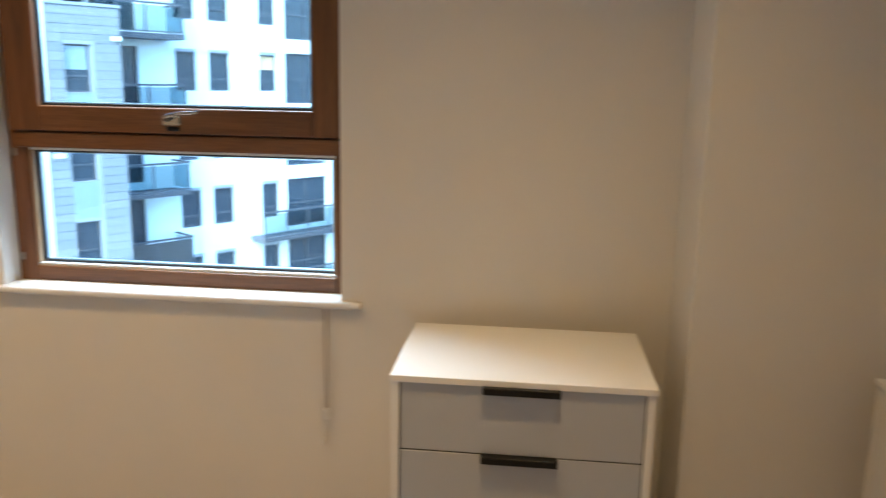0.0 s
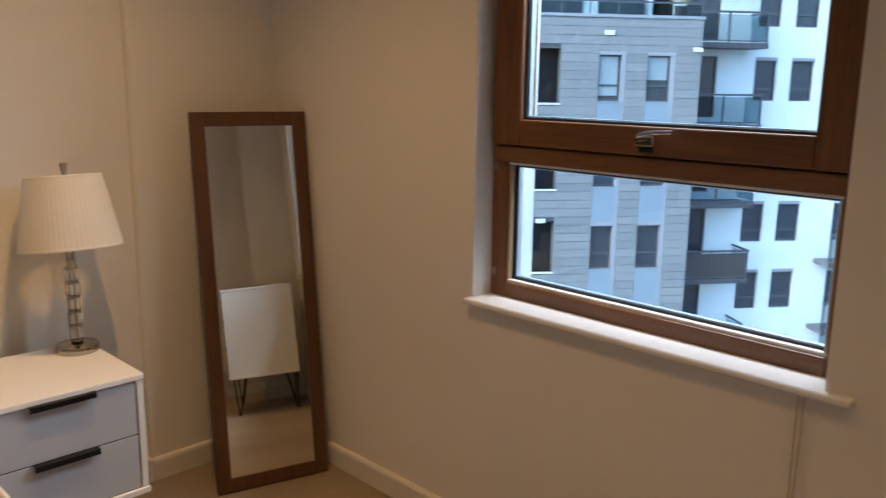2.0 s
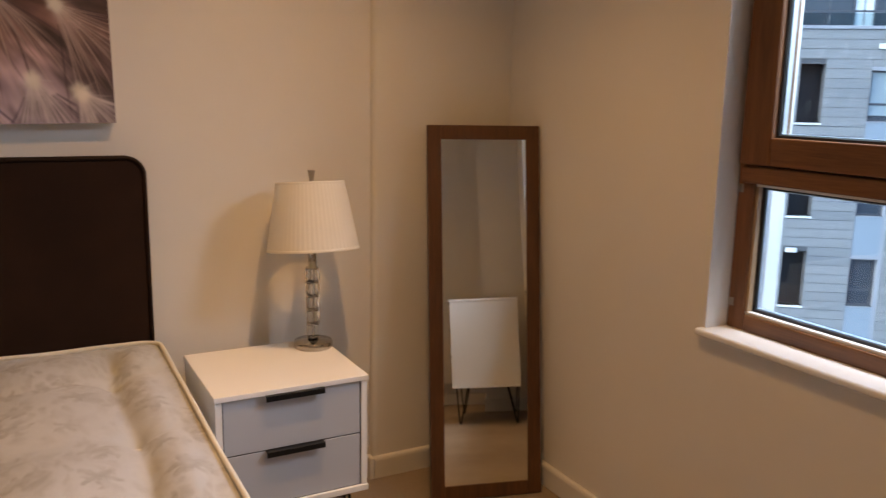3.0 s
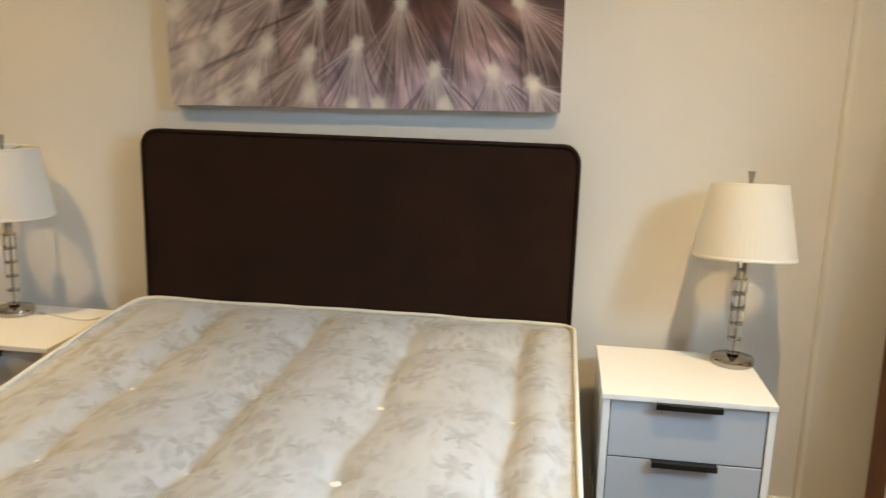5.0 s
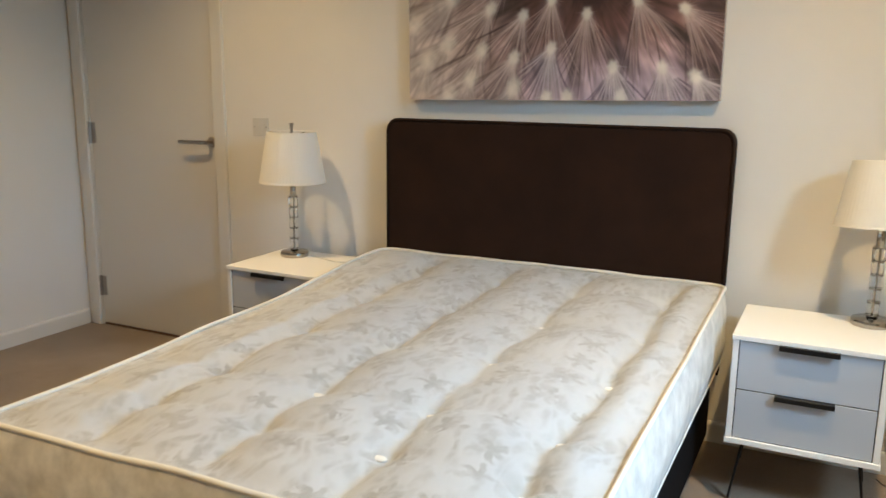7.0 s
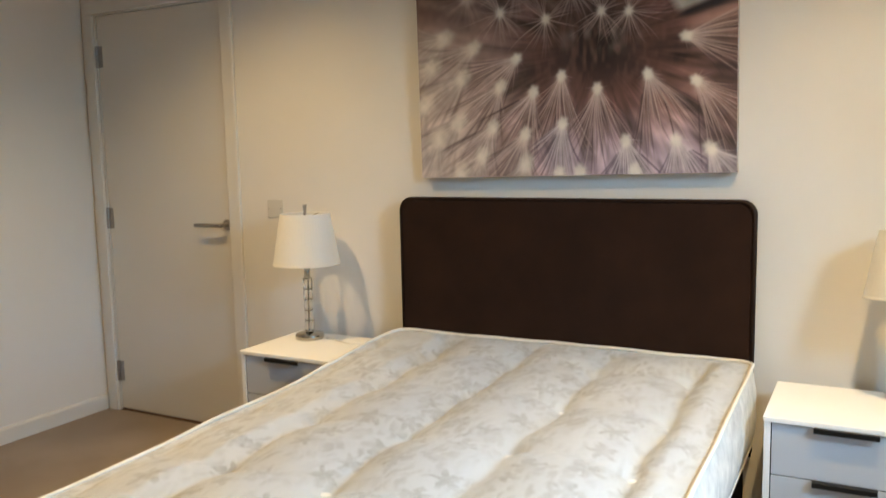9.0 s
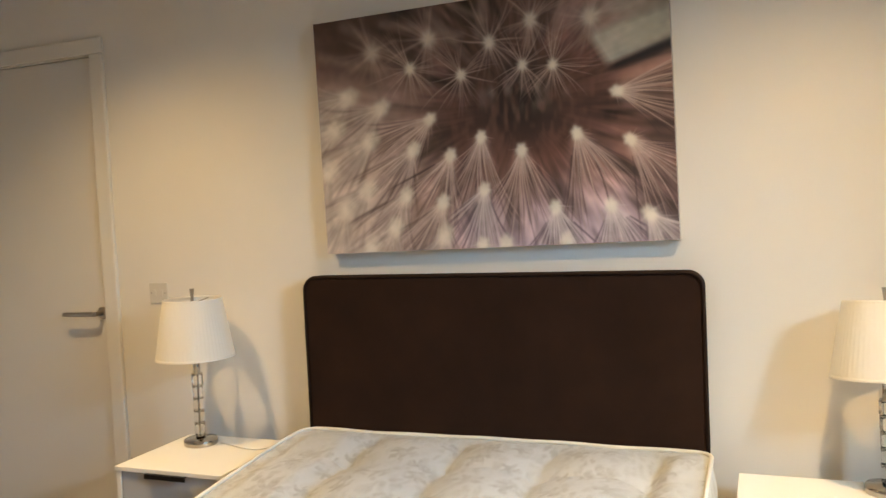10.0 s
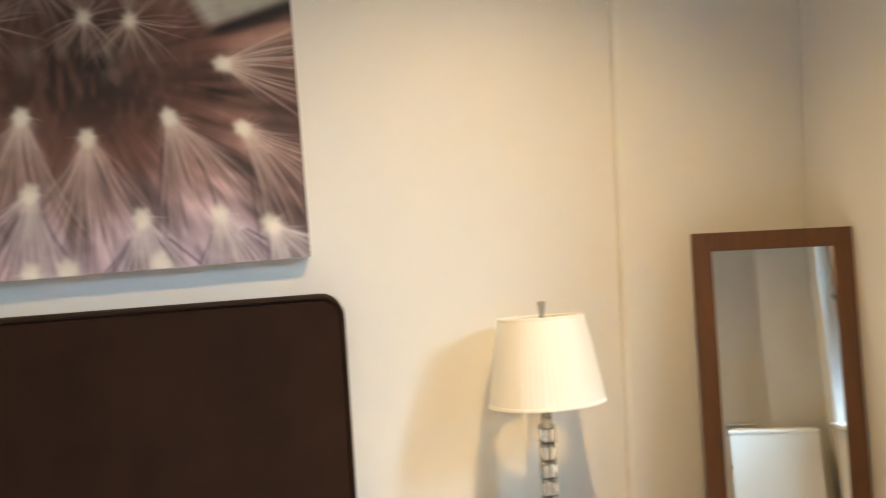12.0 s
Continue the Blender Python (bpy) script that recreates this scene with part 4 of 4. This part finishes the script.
def canvas_picture():
    y0, y1, z0, z1, x = 0.0, 1.195, 0.0, 0.80, 0.041
    c = thing("canvas_picture", (0, 0, 0), "stretched canvas print of a dandelion clock close-up", "picture")
    w, h = 690, 460
    cols = dandelion(w, h)
    jj, ii = np.meshgrid(np.arange(w), np.arange(h))
    verts = np.stack([np.full(w * h, x), (y0 + (y1 - y0) * jj / (w - 1)).ravel(), (z1 - (z1 - z0) * ii / (h - 1)).ravel()], 1)
    a = (np.arange(h - 1)[:, None] * w + np.arange(w - 1)[None, :]).ravel()
    faces = np.stack([a, a + w, a + w + 1, a + 1], 1)
    me = bpy.data.meshes.new("printed_face")
    me.from_pydata(verts.tolist(), [], faces.tolist())
    at = me.color_attributes.new("print", "FLOAT_COLOR", "POINT")
    at.data.foreach_set("color", np.concatenate([cols.reshape(-1, 3), np.ones((w * h, 1))], 1).astype(np.float32).ravel())
    m, nt, b = mat("canvas_print", 0.7)
    va = nt.nodes.new("ShaderNodeVertexColor")
    va.layer_name = "print"
    nt.links.new(va.outputs[0], b.inputs["Base Color"])
    bump(nt, b, noise_tex(nt, coords(nt), 800, 2), 0.2, 0.0006)
    me.materials.append(m)
    f = new("printed_face", me)
    f.parent = c
    edge = fabric("canvas_edge", (0.34, 0.30, 0.29), 900, 0.2, 0.8, 0.25)
    bm = box((0.002, y0, z0), (x - 0.0005, y1, z1), 0.0015, 1)
    part("stretcher", bm, edge, c)
    c.matrix_world = pose(0, -0.574, 1.222, 0.75, 0, 0)
    return c


canvas_picture()


# ---- small fittings ----
def radiator():
    r = thing("radiator", (EAST - 0.09, 1.30, 0.15), "white pressed-steel panel radiator on the wall", "radiator")
    bm = bmesh.new()
    n, w, h = 28, 0.54, 0.58
    rows = []
    for i in range(n * 4 + 1):
        y = -w / 2 + w * i / (n * 4)
        x = (0.0, 0.004, 0.008, 0.004)[i % 4]
        rows.append([bm.verts.new((x, y, z)) for z in (0.02, 0.04, h - 0.04, h - 0.02)])
    for a, c in zip(rows, rows[1:]):
        for k in range(3):
            bm.faces.new((a[k], c[k], c[k + 1], a[k + 1]))
    part("front_panel", bm, GLOSS, r, "", True)
    part("back_panel", box((0.012, -w / 2, 0.0), (0.060, w / 2, h - 0.012), 0.006, 2), GLOSS, r)
    part("top_grille", box((-0.004, -w / 2 - 0.004, h - 0.012), (0.066, w / 2 + 0.004, h), 0.003, 2), GLOSS, r)
    for y in (-0.18, 0.18):
        part("bracket", box((0.060, y - 0.015, 0.08), (0.090, y + 0.015, h - 0.08)), GLOSS, r)
    part("valve", tube([(0.03, -w / 2 - 0.03, -0.15), (0.03, -w / 2 - 0.03, 0.04), (0.03, -w / 2, 0.04)], 0.008, 10), CHROME, r, "chrome valve and pipe")
    return r


radiator()


SWITCH = mat("cream_white_plastic", 0.45, 0.0, (0.62, 0.59, 0.53))[0]


def switch_plate():
    s = thing("wall_switch", (0.0, -1.362, 1.085), "white double light switch beside the door", "light switch")
    part("plate", box((0, -0.043, -0.040), (0.0055, 0.043, 0.040), 0.0025, 3), SWITCH, s)
    for y in (-0.016, 0.016):
        part("rocker", box((0.0055, y - 0.007, -0.013), (0.0080, y + 0.007, 0.013), 0.0015, 2), SWITCH, s)
    for y in (-0.033, 0.033):
        part("screw", lathe([(0.003, 0), (0.003, 0.0012), (0.001, 0.0016)], 12), STEEL, s).matrix_basis = pose(0.0055, y, 0, 0, 90, 0)
    return s


switch_plate()


def socket():
    s = thing("wall_socket", (0.0, 1.190, 0.165), "white double wall socket above the skirting", "socket")
    part("plate", box((0, -0.073, -0.043), (0.009, 0.073, 0.043), 0.003, 3), PLASTIC, s)
    for y in (-0.035, 0.035):
        part("rocker", box((0.009, y - 0.008, 0.018), (0.012, y + 0.008, 0.036), 0.0015, 2), PLASTIC, s)
    p = thing("plug", (0.009, 1.258, 0.152), "white plug with a looped white cable", "plug")
    part("body", box((0, -0.024, -0.026), (0.030, 0.024, 0.022), 0.007, 3), PLASTIC, p)
    pts = [(0.020, 0.004, -0.024), (0.030, 0.014, -0.050), (0.040, 0.020, -0.010), (0.036, 0.026, 0.045), (0.030, 0.006, 0.070), (0.022, -0.030, 0.060), (0.016, -0.07, 0.02), (0.03, -0.10, -0.06)]
    fine = []
    for i in range(len(pts) - 1):
        p0, p1, p2, p3 = (Vector(pts[max(0, min(len(pts) - 1, i + k))]) for k in (-1, 0, 1, 2))
        for q in range(8):
            t = q / 8
            fine.append(0.5 * ((2 * p1) + (p2 - p0) * t + (2 * p0 - 5 * p1 + 4 * p2 - p3) * t * t + (3 * p1 - p0 - 3 * p2 + p3) * t ** 3))
    part("cable", tube(fine, 0.0028, 8), PLASTIC, p, "", True)
    return s


socket()


def curve_pts(pts, n=8):
    out = []
    for i in range(len(pts) - 1):
        p0, p1, p2, p3 = (Vector(pts[max(0, min(len(pts) - 1, i + k))]) for k in (-1, 0, 1, 2))
        for q in range(n):
            t = q / n
            out.append(0.5 * ((2 * p1) + (p2 - p0) * t + (2 * p0 - 5 * p1 + 4 * p2 - p3) * t * t + (3 * p1 - p0 - 3 * p2 + p3) * t ** 3))
    return out + [Vector(pts[-1])]


NST = 0.5546
def cable(name, pts, label, m=PLASTIC, r=0.0026):
    ob = part(name, tube(curve_pts(pts), r, 8), m, None, "", True)
    return tagged(ob, label, "cable")


cable("lamp_cable", [(0.165, -0.985, NST + 0.004), (0.175, -0.94, NST + 0.003), (0.190, -0.90, NST + 0.003), (0.205, -0.85, NST + 0.003), (0.203, -0.80, NST + 0.003), (0.17, -0.765, NST + 0.002), (0.12, -0.752, NST - 0.03)],
      "white lamp cable lying on the bedside table")
cable("floor_cable", [(0.035, 1.30, 0.004), (0.06, 1.27, 0.004), (0.10, 1.285, 0.004), (0.115, 1.25, 0.004), (0.07, 1.22, 0.004)], "thin dark cable on the carpet by the wall", BLACK, 0.0014)


def downlight(x, y):
    d = thing("downlight", (x, y, CEIL), "small recessed ceiling downlight with white rim", "downlight", "ceiling downlights")
    part("rim", lathe([(0.030, -0.001), (0.030, -0.006), (0.036, -0.008), (0.043, -0.005), (0.044, 0.0)], 32, caps=False), GLOSS, d, "", True)
    return d


# a rim at each lamp, the added fourth one too
for at, share, spread, aim in DOWNLIGHTS:
    downlight(*at)


# ---- outside: ground and the block of flats opposite ----
GROUND = -13.4
CX, CY, UX, UY = -11.53, 26.81, 0.5888, 0.8083
asph, nt, b = mat("grey_paving", 0.85)
nt.links.new(ramp(nt, noise_tex(nt, coords(nt), 0.3, 6), [(0.3, (0.07, 0.07, 0.072)), (0.7, (0.16, 0.16, 0.155))]), b.inputs["Base Color"])
structure("ground", box((-600, -600, GROUND - 0.3), (600, 600, GROUND)), asph, "grey paved ground far below", "ground")
RENDER = paint("white_render", (0.56, 0.67, 0.69), 0.8, 30, 0.2, 0.05)
JOINT = paint("dark_joint", (0.07, 0.085, 0.095), 0.9, 20, 0.1, 0.05)
PANEL = paint("blue_grey_panel", (0.18, 0.255, 0.31), 0.45, 15, 0.05, 0.03)
UFRAME = paint("grey_window_frame", (0.045, 0.058, 0.072), 0.45, 20, 0.05, 0.03)
LINTEL = paint("pale_surround", (0.23, 0.275, 0.31), 0.5, 20, 0.05, 0.03)
SLAB = paint("concrete_slab", (0.13, 0.15, 0.17), 0.7, 12, 0.2, 0.08)
# blue-grey sheet colour that paints the sky's reflection on far panes
SKYPANE = paint("pane_sky_reflection", (0.21, 0.30, 0.335), 0.3, 20, 0.05, 0.03)
WARMB = paint("warm_curtain", (0.50, 0.38, 0.22), 0.9, 20, 0.05, 0.08)


def board_mat():
    m, nt, b = mat("stone_cladding", 0.75)
    oi = nt.nodes.new("ShaderNodeObjectInfo")
    base = ramp(nt, oi.outputs["Random"], [(0.0, (0.160, 0.195, 0.210)), (1.0, (0.205, 0.240, 0.250))])
    n = ramp(nt, noise_tex(nt, coords(nt, (1, 1, 6)), 1.2, 5), [(0.3, (0.85, 0.85, 0.85)), (0.7, (1, 1, 1))])
    mx = nt.nodes.new("ShaderNodeMix")
    mx.data_type, mx.blend_type = "RGBA", "MULTIPLY"
    mx.inputs[0].default_value = 1.0
    nt.links.new(base, mx.inputs[6])
    nt.links.new(n, mx.inputs[7])
    nt.links.new(mx.outputs[2], b.inputs["Base Color"])
    return m


BOARD = board_mat()
DGLASS = mat("dark_window_glass", 0.22, 0.0, (0.030, 0.047, 0.064))[0]
RAILG = glass_mat("balcony_glass", (0.47, 0.58, 0.61), 0.05, 1.1)

INFILL = paint("dark_infill_panel", (0.035, 0.042, 0.046), 0.35, 20, 0.05, 0.05)
# local frame of the facades: x along the front to its far end, y outwards to the room, z up
FRONT = Matrix(((UX, UY, 0, CX), (UY, -UX, 0, CY), (0, 0, 1, 0), (0, 0, 0, 1)))


def flip_fix(ob):
    ob.matrix_world = FRONT
    return ob


UNIT = to_mesh("unit_board", box((0, -0.025, 0), (1, 0.0, 1)), BOARD)


def far_window(parent, s0, s1, y, z0, z1, blind=None, split=0.36, mull=True):
    """A casement set in a reveal at depth y; blind, curtain or painted sky reflection, covers part of the pane."""
    t = 0.06
    w = new("window")
    w.parent = parent
    bm = box((s0, y - 0.12, z0), (s0 + t, y - 0.04, z1))
    box_bm(bm, (s1 - t, y - 0.12, z0), (s1, y - 0.04, z1))
    box_bm(bm, (s0 + t, y - 0.12, z0), (s1 - t, y - 0.04, z0 + t))
    box_bm(bm, (s0 + t, y - 0.12, z1 - t), (s1 - t, y - 0.04, z1))
    if mull:
        zz = z0 + (z1 - z0) * split
        box_bm(bm, (s0 + t, y - 0.115, zz - 0.035), (s1 - t, y - 0.045, zz + 0.035))
    part("window_frame", bm, UFRAME, w)
    part("pane", box((s0 + t, y - 0.10, z0 + t), (s1 - t, y - 0.09, z1 - t)), DGLASS, w)
    if blind:
        drop = 0.35 + 0.6 * ((s0 * 3.7 + z0 * 1.9) % 1.0)
        part("blind", box((s0 + t + 0.01, y - 0.080, z1 - t - (z1 - z0 - 2 * t) * drop), (s1 - t - 0.01, y - 0.070, z1 - t)), blind, w)
    return w


def wall_with_holes(s0, s1, z0, z1, holes, yf, depth, m, parent, name="wall"):
    """A wall in the facade plane, split into panels that leave each (s0, s1, z0, z1) hole open."""
    cols = sorted({s0, s1, *(h[0] for h in holes), *(h[1] for h in holes)})
    bm = bmesh.new()
    for a, c in zip(cols, cols[1:]):
        cut = sorted((h[2], h[3]) for h in holes if h[0] <= a + 1e-6 and h[1] >= c - 1e-6)
        z = z0
        for lo, hi in cut + [(z1, z1)]:
            if lo > z + 1e-6:
                box_bm(bm, (a, yf - depth, z), (c, yf, min(lo, z1)))
            z = max(z, hi)
    return part(name, bm, m, parent)


def stone_block():
    b = new("apartment_building")
    tagged(b, "stone-clad block of flats with narrow windows", "building")
    top, s_lo = 3.52, -14.0
    holes = []
    rnd = random.Random(11)
    cols = [(-5.73, -5.00, 2.48, 1.80, False), (-3.65, -2.70, 2.42, 1.66, True), (-1.93, -0.92, 2.42, 1.66, True), (-8.6, -7.7, 2.42, 1.66, True), (-10.9, -10.0, 2.42, 1.66, True)]
    pitch = 2.93
    for c0, c1, zt, hh, panel in cols:
        for i in range(5):
            holes.append((c0, c1, zt - i * pitch - hh, zt - i * pitch))
    wall_with_holes(s_lo, 0.0, GROUND, top, holes, -0.03, 0.30, JOINT, b)
    part("core", box((s_lo, -9.0, GROUND), (0.0, -0.8, top)), JOINT, b)
    part("roof", box((s_lo, -9.0, top), (0.04, 0.04, top + 0.10)), LINTEL, b)
    for c0, c1, zt, hh, panel in cols:
        for i in range(5):
            z1 = zt - i * pitch
            z0 = z1 - hh
            if panel:
                far_window(b, c0, c1 - 0.16, -0.08, z0, z1 - 0.12, rnd.choice([SKYPANE, None, SKYPANE, WARMB, None]) if i else SKYPANE, 0.34)
                part("side_post", box((c1 - 0.15, -0.16, z0 - (pitch - hh)), (c1, -0.02, z1)), LINTEL, b)
                part("lintel", box((c0, -0.15, z1 - 0.12), (c1, 0.0, z1)), LINTEL, b)
                part("spandrel_panel", box((c0, -0.028, z0 - (pitch - hh)), (c1 - 0.15, -0.006, z0 - 0.03)), PANEL, b)
                part("sill", box((c0, -0.15, z0 - 0.03), (c1 - 0.15, 0.02, z0)), LINTEL, b)
            else:
                # dark sheet closing the slot, shade of the interior put into its colour
                part("void_shade_back", box((c0 - 0.1, -0.79, z0 - 0.1), (c1 + 0.1, -0.75, z1 + 0.1)), DARKVOID, b)
                part("louvre", box((c0, -0.60, z0), (c0 + 0.05, -0.5, z1)), UFRAME, b)
                part("sill", box((c0 - 0.02, -0.30, z0 - 0.06), (c1 + 0.02, 0.03, z0)), RENDER, b)
    # roof terrace: glass rail, set-back storey, planters
    for s in range(-14, 1):
        part("rail_post", box((s - 0.03 if s else -0.06, -0.16, top + 0.10), (s + 0.0, -0.12, top + 0.98)), UFRAME, b)
    part("top_rail", box((s_lo, -0.17, top + 0.50), (-0.02, -0.10, top + 0.56)), UFRAME, b)
    part("rail_glass", box((s_lo, -0.15, top + 0.12), (-0.02, -0.14, top + 0.48)), RAILG, b)
    part("penthouse", box((s_lo, -8.5, top + 0.10), (-0.8, -2.6, top + 3.1)), RENDER, b)
    for k in range(5):
        far_window(b, -2.9 - 2.4 * k, -1.1 - 2.4 * k, -2.48, top + 0.2, top + 2.5, None, 0.5, False)
    # small bulkhead lights on the face
    for s, z in ((-3.35, 3.02), (-0.16, 2.52), (-2.30, -1.30), (-5.5, -3.35)):
        part("bulkhead", box((s - 0.17, 0.0, z - 0.075), (s + 0.17, 0.06, z + 0.075), 0.01, 1), RENDER, b)
    # cladding boards
    pitch_b = 0.293
    n = 0
    z = top - pitch_b
    far = bmesh.new()
    while z > -9.6:
        spans, cuts = [], sorted((c0, c1) for c0, c1, zt, hh, panel in cols if panel or any(zt - i * pitch - hh < z + pitch_b * 0.6 and zt - i * pitch > z + pitch_b * 0.4 for i in range(5)))
        a = s_lo
        for c0, c1 in cuts:
            spans.append((a, c0))
            a = c1
        spans.append((a, 0.0))
        if z > 2.45:
            spans = [(s_lo, -7.0), (-7.0, -3.4), (-3.4, 0.0)]
        for a, c in spans:
            if a > -6.5 or n > 1000:
                o = new("board", UNIT)
                o.parent = b
                o.matrix_basis = Matrix.Translation((a + 0.008, 0, z)) @ Matrix.Diagonal((c - a - 0.016, 1, pitch_b - 0.016, 1))
                n += 1
            else:
                box_bm(far, (a + 0.008, -0.025, z), (c - 0.008, 0, z + pitch_b - 0.016))
        z -= pitch_b
    for c0, c1, zt, hh, panel in cols:
        if panel:
            o = new("board", UNIT)
            o.parent = b
            o.matrix_basis = Matrix.Translation((c0 + 0.008, 0, zt + 0.008)) @ Matrix.Diagonal((c1 - c0 - 0.016, 1, 2.625 - zt - 0.008, 1))
    tagged(part("far_boards", far, BOARD, b), kind="stuff")
    return flip_fix(b)


stone_block()


def balcony(parent, s0, s1, z, y0, y1, rail=1.06, solid=False):
    """Slab, posts, top rail and glass panes of a projecting balcony; y1 is its outer edge."""
    k = new("balcony")
    k.parent = parent
    part("slab", box((s0, y0, z - 0.17), (s1, y1, z), 0.01, 1), SLAB, k)
    part("fascia", box((s0 - 0.02, y1, z - 0.16), (s1 + 0.02, y1 + 0.04, z + 0.03)), UFRAME, k)
    part("bottom_rail", box((s0, y1 - 0.06, z + 0.06), (s1, y1 - 0.01, z + 0.11)), UFRAME, k)
    n = max(2, int((s1 - s0) / 1.0) + 1)
    for i in range(n):
        s = s0 + 0.03 + (s1 - s0 - 0.06) * i / (n - 1)
        part("post", box((s - 0.035, y1 - 0.06, z), (s + 0.035, y1 - 0.01, z + rail)), UFRAME, k)
    part("top_rail", box((s0 - 0.03, y1 - 0.08, z + rail), (s1 + 0.03, y1 + 0.01, z + rail + 0.07)), UFRAME, k)
    part("side_rail", box((s1 - 0.04, y0, z + rail), (s1 + 0.03, y1 - 0.08, z + rail + 0.07)), UFRAME, k)
    part("rail_glass", box((s0 + 0.05, y1 - 0.04, z + 0.08), (s1 - 0.05, y1 - 0.03, z + rail - 0.05)), INFILL if solid else RAILG, k)
    part("side_glass", box((s1 - 0.02, y0 + 0.05, z + 0.08), (s1 - 0.01, y1 - 0.1, z + rail - 0.05)), RAILG, k)
    return k


def white_block():
    b = new("apartment_building")
    tagged(b, "white rendered block of flats with balconies", "building")
    yb = -2.3
    s_hi, top = 26.0, 9.5
    cols = [(3.30, 4.20), (4.79, 5.74), (7.19, 8.05)]
    wide = [(8.53, 10.75)]
    zt0, pitch, hh = 2.40, 2.74, 1.62
    rows = range(-2, 5)
    holes = []
    for i in rows:
        z1 = zt0 - i * pitch
        for c0, c1 in cols + [(13.2, 14.1), (15.0, 15.9), (18, 19)]:
            holes.append((c0, c1, z1 - hh, z1))
        for c0, c1 in wide:
            holes.append((c0, c1, z1 - 2.15, z1))
        holes.append((0.35, 1.78, z1 - 2.25 - 0.10 * i, z1 - 0.10 * i))
    wall_with_holes(0.0, s_hi, GROUND, top, holes, yb, 0.30, RENDER, b)
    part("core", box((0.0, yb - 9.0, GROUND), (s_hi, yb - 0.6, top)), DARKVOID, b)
    part("roof", box((-0.1, yb - 9.0, top), (s_hi + 0.1, yb + 0.15, top + 0.25)), SLAB, b)
    rnd = random.Random(5)
    for i in rows:
        z1 = zt0 - i * pitch
        for c0, c1 in cols + [(13.2, 14.1), (15.0, 15.9), (18, 19)]:
            far_window(b, c0, c1, yb - 0.06, z1 - hh, z1 - 0.12, rnd.choice([None, None, SKYPANE, None, WARMB]), 0.30)
            part("head_panel", box((c0, yb - 0.14, z1 - 0.12), (c1, yb + 0.015, z1)), LINTEL, b)
        for c0, c1 in wide:
            w = far_window(b, c0, c1, yb - 0.06, z1 - 2.15, z1, None, 0.48)
            part("mullion", box(((c0 + c1) / 2 - 0.04, yb - 0.17, z1 - 2.15), ((c0 + c1) / 2 + 0.04, yb - 0.10, z1)), UFRAME, b)
        zd = z1 - 0.10 * i
        far_window(b, 0.35, 1.78, yb - 0.06, zd - 2.25, zd, None, 0.5, False)
    for k in range(-1, 5):
        zb = 2.82 - 2.90 * k
        balcony(b, 0.02, 3.0, zb, yb, yb + 1.25, 1.05, k == 3)
    for zb in (-5.42, -8.15, -10.9):
        balcony(b, 6.55, 11.3, zb, yb, yb + 1.0, 1.08)
    return flip_fix(b)


white_block()


def shrub():
    """A potted shrub on the roof terrace's corner."""
    s = new("potted_shrub")
    tagged(s, "yellow-green shrub in pot on the roof terrace", "plant")
    part("pot", lathe([(0.16, 0), (0.22, 0.34), (0.24, 0.36), (0.20, 0.36)], 16), UFRAME, s)
    leaf = paint("yellow_green_leaf", (0.22, 0.20, 0.03), 0.6, 50, 0.1, 0.3)
    bm = bmesh.new()
    rnd = random.Random(9)
    for i in range(420):
        a, e, r = rnd.uniform(0, 6.28), rnd.uniform(-0.3, 1.5), 0.34 * rnd.random() ** 0.4 * (0.8 + 0.3 * math.sin(i))
        c = Vector((r * math.cos(a) * math.cos(e), r * math.sin(a) * math.cos(e), 0.55 + r * 1.3 * math.sin(e)))
        d, k = Vector((rnd.gauss(0, 1), rnd.gauss(0, 1), rnd.gauss(0, 1))).normalized(), Vector((rnd.gauss(0, 1), rnd.gauss(0, 1), rnd.gauss(0, 1))).normalized()
        q = [c + d * 0.05, c + k * 0.02, c - d * 0.05, c - k * 0.02]
        bm.faces.new([bm.verts.new(p) for p in q])
    part("crown", bm, leaf, s)
    part("stem", tube([(0, 0, 0.3), (0.02, 0.01, 0.7)], 0.02, 6), THRESH, s)
    s.matrix_world = FRONT @ Matrix.Translation((-0.62, -0.55, 3.62))
    return s


shrub()
